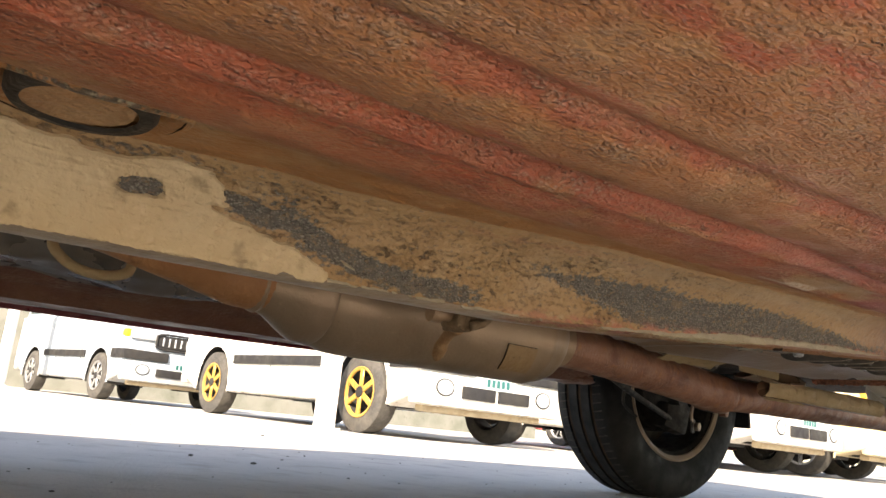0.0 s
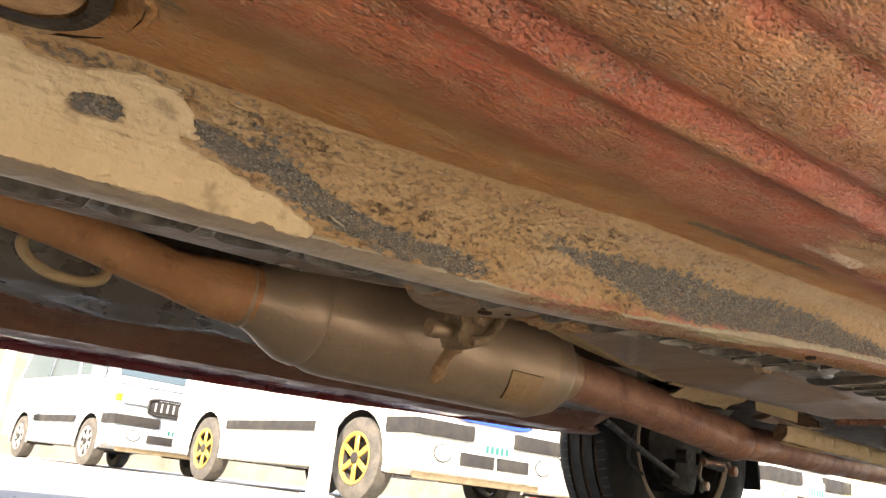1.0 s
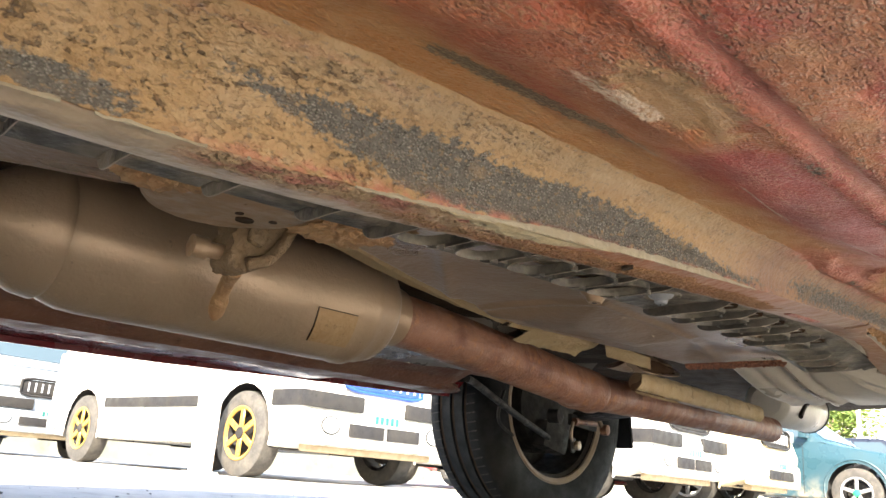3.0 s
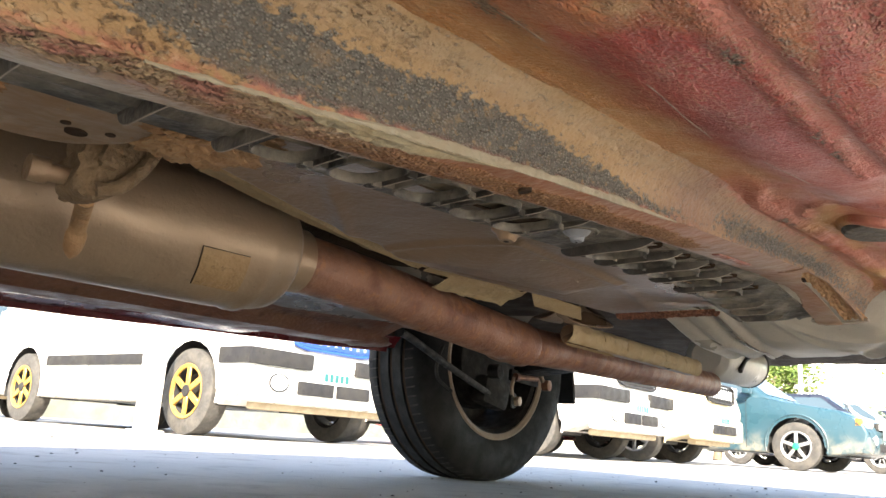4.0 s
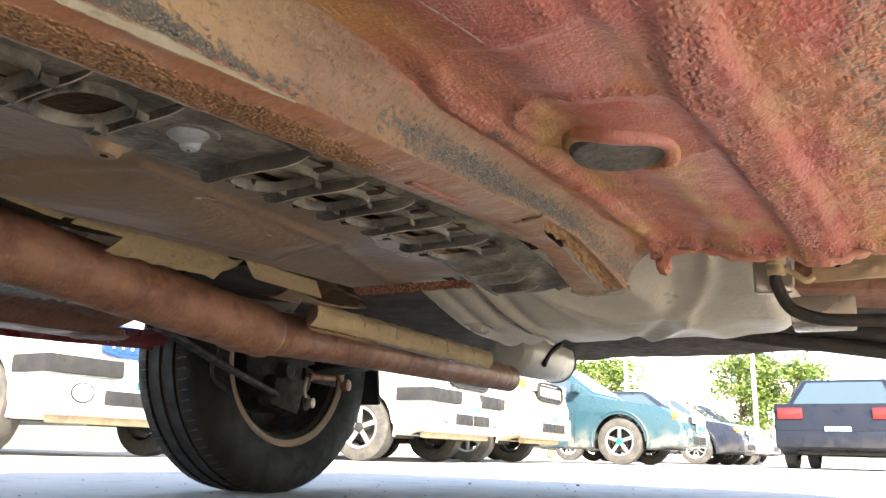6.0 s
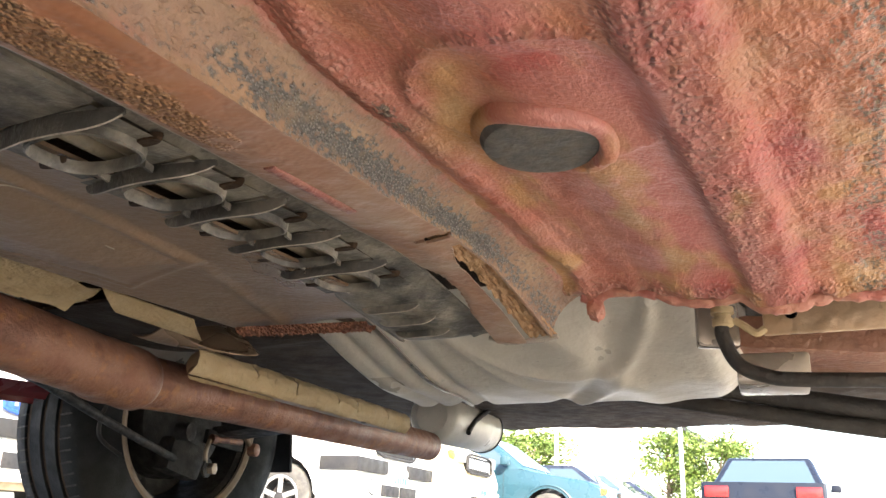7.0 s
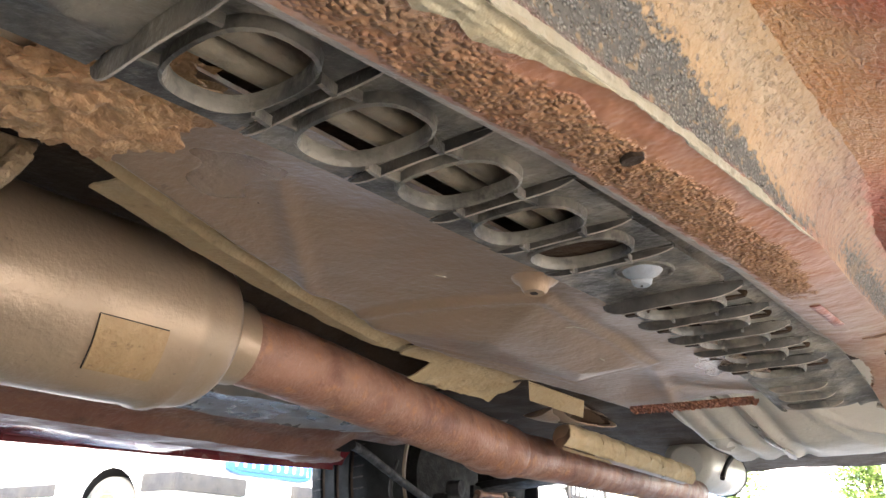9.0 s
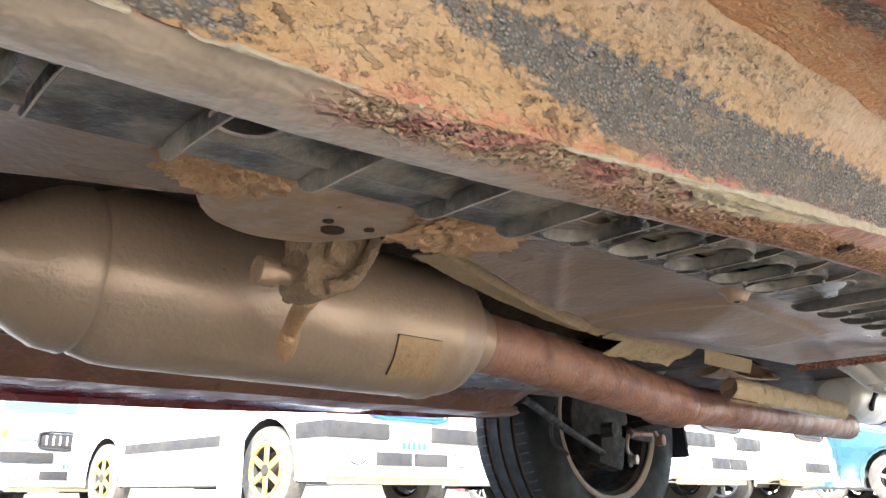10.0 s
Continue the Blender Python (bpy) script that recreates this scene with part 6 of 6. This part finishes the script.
            part("front_strip", block((0.08, 0.60, 0.12), pose(nose - 0.008, s * (half - 0.285), 0.60), None, 0.014), M_TRIM, body, "dark rubbing strip across the bumper")
            part("lamp_ring", lathe([(0, 0.070), (0.012, 0.069), (0.014, 0.064), (0.013, 0.062)], (nose - 0.044, s * (half - 0.26), 0.42), (-1, 0, 0), 28, None, 1.35, False), M_TRIM, body)
            part("rear_panel_line", block((0.006, 0.004, 0.62), pose(1.55, s * (half + 0.001), z0 - 0.32), None), M_WELL, body)
        part("door_line", block((0.006, 0.004, 0.62), pose(0.62, s * (half + 0.001), z0 - 0.32), None), M_WELL, body)
        front_z = 0.86 if kind == "van" else 0.62
        lamp = part("headlamp", block((0.10, 0.34, 0.13), pose(nose + 0.045, s * (half - 0.24), front_z), None, 0.03), M_LAMP, v)
        part("indicator", block((0.10, 0.09, 0.11), pose(nose + 0.09, s * (half - 0.045), front_z), None, 0.02), M_AMBER, lamp)
        part("fog_lamp", lathe([(0, 0.062), (0.012, 0.058), (0.014, 0.046), (0.009, 0.001)], (nose - 0.046, s * (half - 0.26), 0.42), (-1, 0, 0), 24, None, 1.35), M_LAMP, v)
        part("tail_lamp", block((0.06, 0.34, 0.16), pose(tail - 0.02, s * (half - 0.22), 0.78), None, 0.02), M_TAIL, v)
    k0, k1 = 0.14, 0.88
    for end, (a, b) in (("windscreen", (x0, x1)), ("rear_window", (x3, x2))):
        out = -0.012 if end == "windscreen" else 0.012
        bm = bmesh.new()
        bm.faces.new([bm.verts.new((a + (b - a) * k + out, w * (half - 0.03 - inset * k - 0.10), z0 + (z1 - z0) * k + 0.006)) for k, w in ((k0, -1), (k0, 1), (k1, 1), (k1, -1))])
        got = bmesh.ops.extrude_face_region(bm, geom=list(bm.faces), use_keep_orig=True)
        bmesh.ops.translate(bm, vec=(-0.6 * out, 0, -0.004), verts=[e for e in got["geom"] if isinstance(e, bmesh.types.BMVert)])
        part(end, bm, M_GLASS, cabin)
    gz = 0.80 if kind == "van" else 0.60
    grille = part("grille", block((0.05, 0.80 if kind == "van" else 0.5, 0.17 if kind == "van" else 0.10), pose(nose + 0.01, 0, gz), None, 0.02), grille_m or M_TRIM, v)
    for i in range(9):
        part("grille_slat", block((0.02, 0.018, 0.11 if kind == "van" else 0.07), pose(nose - 0.018, (i - 4) * (0.082 if kind == "van" else 0.05), gz), None, 0.006), M_LAMP, grille)
    if kind == "van":
        part("lower_skirt", block((0.10, 2 * half - 0.30, 0.06), pose(nose + 0.12, 0, 0.250), None, 0.02), M_SKIRT, v, "dirty cream lower skirt")
        part("grille_frame", tube([(nose - 0.02, 0.42 * math.copysign(min(1, 1.25 * abs(math.cos(a))), math.cos(a)), gz + 0.10 * math.copysign(min(1, 1.25 * abs(math.sin(a))), math.sin(a))) for a in spaced(0, 2 * math.pi, 32)], 0.014, 8), grille_m or M_TRIM, grille)
    bumper = part("front_bumper", block((0.16, 2 * half - 0.02, 0.26 if kind == "van" else 0.22), pose(nose + 0.03, 0, 0.40 if kind == "van" else 0.36), None, 0.05), body_m, v)
    for y, w in ((-0.20, 0.36), (0.20, 0.36)):
        part("air_intake", block((0.03, w, 0.10), pose(nose - 0.052, y, 0.40 if kind == "van" else 0.34), None, 0.006), M_TRIM, bumper)
    number = part("number_plate", block((0.012, 0.34, 0.15), pose(nose - 0.058, 0, 0.52), None, 0.004), M_PLATE, v)
    for i in range(5):
        part("plate_bar", block((0.004, 0.034, 0.06), pose(nose - 0.066, (i - 2) * 0.055, 0.50), None), M_BARS, number)
    rear_plate = part("number_plate", block((0.012, 0.34, 0.15), pose(tail + 0.012, 0, 0.52), None, 0.004), M_PLATE, v)
    for i in range(5):
        part("plate_bar", block((0.004, 0.034, 0.06), pose(tail + 0.020, (i - 2) * 0.055, 0.51), None), M_BARS, rear_plate)
    part("rear_bumper", block((0.14, 2 * half - 0.02, 0.24), pose(tail - 0.03, 0, 0.42), None, 0.05), body_m, v)
    part("underside", block((tail - nose - 0.5, 2 * half - 0.5, 0.05), pose((tail + nose) / 2, 0, sill_z + 0.035), None, 0.01), M_WELL, v)
    v.matrix_basis = pose(where[0], where[1], 0, 0, 0, turned)
    return v


HW = 0.82
vehicle("white_van", "white van with gold alloy wheels and blue grille", "van", (4.25, 5.85), M_WHITE, "van", HW, 2.8, 0.33, M_GOLD, 6, True, M_GRILLE, None, 94)
vehicle("silver_van", "silver-blue van parked in the row behind", "van", (2.66 + HW, 11.3), M_SILVER, "van", HW, 2.5, 0.30, M_CHROME, 7, True, M_TRIM, None, 98)
vehicle("white_van", "white van with grey strips beside a cream one", "van", (7.2, 4.85), M_WHITE, "van", HW, 2.4, 0.30, M_CHROME, 5, True, M_TRIM, None, 96)
vehicle("cream_van", "cream-coloured van with a rounded nose", "van", (9.15, 4.9), M_CREAM, "van", 0.72, 2.3, 0.29, M_CHROME, 6, False, M_TRIM, None, 96)
vehicle("teal_sedan", "teal blue sedan with a green hub cap", "car", (11.78, 4.03), M_TEAL, "sedan", 0.83, 2.5, 0.30, M_CHROME, 5, False, M_TRIM, M_GREEN, 94)
vehicle("navy_sedan", "dark navy sedan with bright alloy wheels", "car", (16.89, 4.43), M_NAVY, "sedan", 0.83, 2.5, 0.30, M_CHROME, 9, False, M_TRIM, None, 94)
vehicle("pearl_sedan", "pale silver sedan with alloy wheels", "car", (18.6, 4.3), M_PEARL, "sedan", 0.83, 2.5, 0.30, M_CHROME, 9, False, M_TRIM, None, 94)
vehicle("navy_sedan", "dark navy sedan with bright alloy wheels", "car", (21.3, 4.5), M_NAVY, "sedan", 0.83, 2.5, 0.30, M_CHROME, 9, False, M_TRIM, None, 94)
vehicle("black_sedan", "black sedan facing away with red tail lamps", "car", (16.6, 1.65), M_BLACK, "sedan", 0.84, 2.45, 0.30, M_CHROME, 7, False, M_TRIM, None, 181)
vehicle("crimson_hatchback", "crimson hatchback parked behind the vans", "car", (10.2, 6.9), M_CRIMSON, "sedan", 0.80, 2.4, 0.29, M_CHROME, 9, False, M_TRIM, None, 96)

# ---- posts, wall, trees ----
M_POST = dusty("white_painted_steel", (0.72, 0.72, 0.70), (0.58, 0.55, 0.50), 0.5, 0, 5, 0.5, 0.0005, 80)
M_WALL = dusty("grey_render_wall", (0.16, 0.16, 0.14), (0.09, 0.10, 0.075), 0.9, 0, 2, 0.7, 0.004, 40)
M_PALE = dusty("pale_plaster_building", (0.74, 0.73, 0.70), (0.64, 0.62, 0.58), 0.9, 0, 0.7, 0.6, 0.004, 30)
M_BARK = dusty("bark", (0.15, 0.11, 0.07), (0.22, 0.18, 0.12), 0.95, 0, 12, 0.6, 0.01, 60)


def leaf_paint():
    m = Mat("leaves", (0.10, 0.16, 0.03), 0.55)
    m.lay((0.19, 0.24, 0.05), m.noise(2.5, 0.4, 0.7), 0.8)
    m.lay((0.015, 0.035, 0.008), m.noise(6, 0.5, 0.7, shift=4), 0.6)
    m.b.inputs["Transmission Weight"].default_value = 0.0
    return m.m


M_LEAF = leaf_paint()


def post(where, high, r, label, square=False):
    p = thing("post", label, "post")
    x, y = where
    if square:
        part("shaft", block((2 * r, 2 * r, high), pose(x, y, high / 2, 0, 0, 10), None, 0.01), M_POST, p)
        part("foot_plate", block((3.0 * r, 3.0 * r, 0.02), pose(x, y, 0.01, 0, 0, 10), None, 0.004), M_POST, p)
        part("cap", block((2.2 * r, 2.2 * r, 0.03), pose(x, y, high + 0.015, 0, 0, 10), None, 0.008), M_POST, p)
    else:
        part("shaft", lathe([(0, r * 1.1), (high * 0.5, r), (high, r * 0.8)], (x, y, 0), (0, 0, 1), 20), M_POST, p)
        part("foot_plate", lathe([(0, r * 1.9), (0.03, r * 1.9), (0.05, r * 1.2)], (x, y, 0), (0, 0, 1), 20), M_POST, p)
    return p


post((3.20, 5.90), 2.4, 0.065, "white square steel post in front of a van", True)
post((1.75, 12.4), 4.0, 0.07, "pale round post beside a grey wall")
post((24.0, 8.52), 6.0, 0.055, "white round lamp post beyond the parked cars")
post((22.0, 4.465), 6.0, 0.05, "white round lamp post beyond the parked cars")
post((25.0, 6.37), 3.2, 0.05, "white round lamp post beyond the parked cars")


def tree(where, high, spread, base, seed):
    t = thing("tree", "leafy green tree with a thin pale trunk", "tree", "trees behind the car park")
    g = random.Random(seed)
    x, y = where
    trunk = tube(smoothed([(x, y, 0), (x + 0.1, y, base * 0.6), (x - 0.05, y + 0.1, base * 1.3), (x, y, high * 0.7)], 5), [0.16 - 0.008 * i for i in range(16)], 10)
    limbs = []
    for k in range(16):
        a = g.uniform(0, 6.28)
        z = base + (high - base) * g.uniform(0.0, 0.75)
        reach = spread * g.uniform(0.5, 1.0) * (1 - 0.45 * (z - base) / (high - base))
        end = Vector((x + math.cos(a) * reach, y + math.sin(a) * reach, z + g.uniform(0.1, 0.7)))
        tube([(x, y, z * 0.85), ((x + end.x) / 2, (y + end.y) / 2, z), end], [0.05, 0.035, 0.012], 6, trunk)
        limbs.append(end)
    part("trunk", trunk, M_BARK, t)
    verts, faces = [], []
    for end in limbs:
        for _ in range(8):
            c = end + Vector((g.gauss(0, 0.42), g.gauss(0, 0.42), g.gauss(0, 0.28))) * spread * 0.42
            for _ in range(46):
                p = c + Vector((g.gauss(0, 1), g.gauss(0, 1), g.gauss(0, 0.7))) * 0.17 * spread
                d = Vector((g.gauss(0, 1), g.gauss(0, 1), g.gauss(0, 0.5))).normalized()
                w = d.cross(Vector((g.gauss(0, 1), g.gauss(0, 1), 1))).normalized()
                s = g.uniform(0.05, 0.10)
                n = len(verts)
                verts += [p - d * s, p + w * s * 0.5, p + d * s, p - w * s * 0.5]
                faces.append((n, n + 1, n + 2, n + 3))
    me = bpy.data.meshes.new("crown")
    me.from_pydata([tuple(q) for q in verts], [], faces)
    me.materials.append(M_LEAF)
    ob = new("crown", me)
    ob.parent = t
    tagged(ob, kind="stuff")
    return t


tree((27.6, 10.7), 3.9, 1.35, 1.0, 1)
tree((27.0, 12.4), 3.6, 1.2, 0.9, 5)
tree((30.5, 6.6), 3.7, 1.45, 0.9, 2)
tree((30.5, 5.0), 3.3, 1.2, 0.8, 3)

wall = sheet(lambda x, v: (x, 17.0 + 0.02 * lump(x, v, 0, 1), 2.6 * v), spaced(-30, 16, 46), spaced(0, 1, 6), (0, 0.2, 0))
tagged(part("wall_north", wall, M_WALL), "weathered grey rendered boundary wall", "wall", kind="structure")


def building(where, size, floors, bays, label):
    b = thing("building", label, "building")
    x, y = where
    sx, sy, sz = size
    part("wall", block((sx, sy, sz), pose(x, y, sz / 2), None, 0.05), M_PALE, b)
    part("roof", block((sx + 0.8, sy + 0.8, 0.25), pose(x, y, sz + 0.125), None, 0.04), M_TRIM, b)
    for f in range(floors):
        for k in range(bays):
            wx = x - sx / 2 + sx * (k + 0.5) / bays
            wz = 1.5 + f * 3.0
            w = part("window", block((1.4, 0.10, 1.3), pose(wx, y - sy / 2 - 0.02, wz), None, 0.02), M_POST, b)
            part("pane", block((1.2, 0.04, 1.1), pose(wx, y - sy / 2 - 0.075, wz), None), M_GLASS, w)
    return b


building((6.0, 30.0), (26, 8, 7), 2, 6, "pale plastered two-storey building behind the wall")
building((52.0, 14.0), (20, 8, 6), 2, 5, "pale plastered two-storey building beyond the trees")
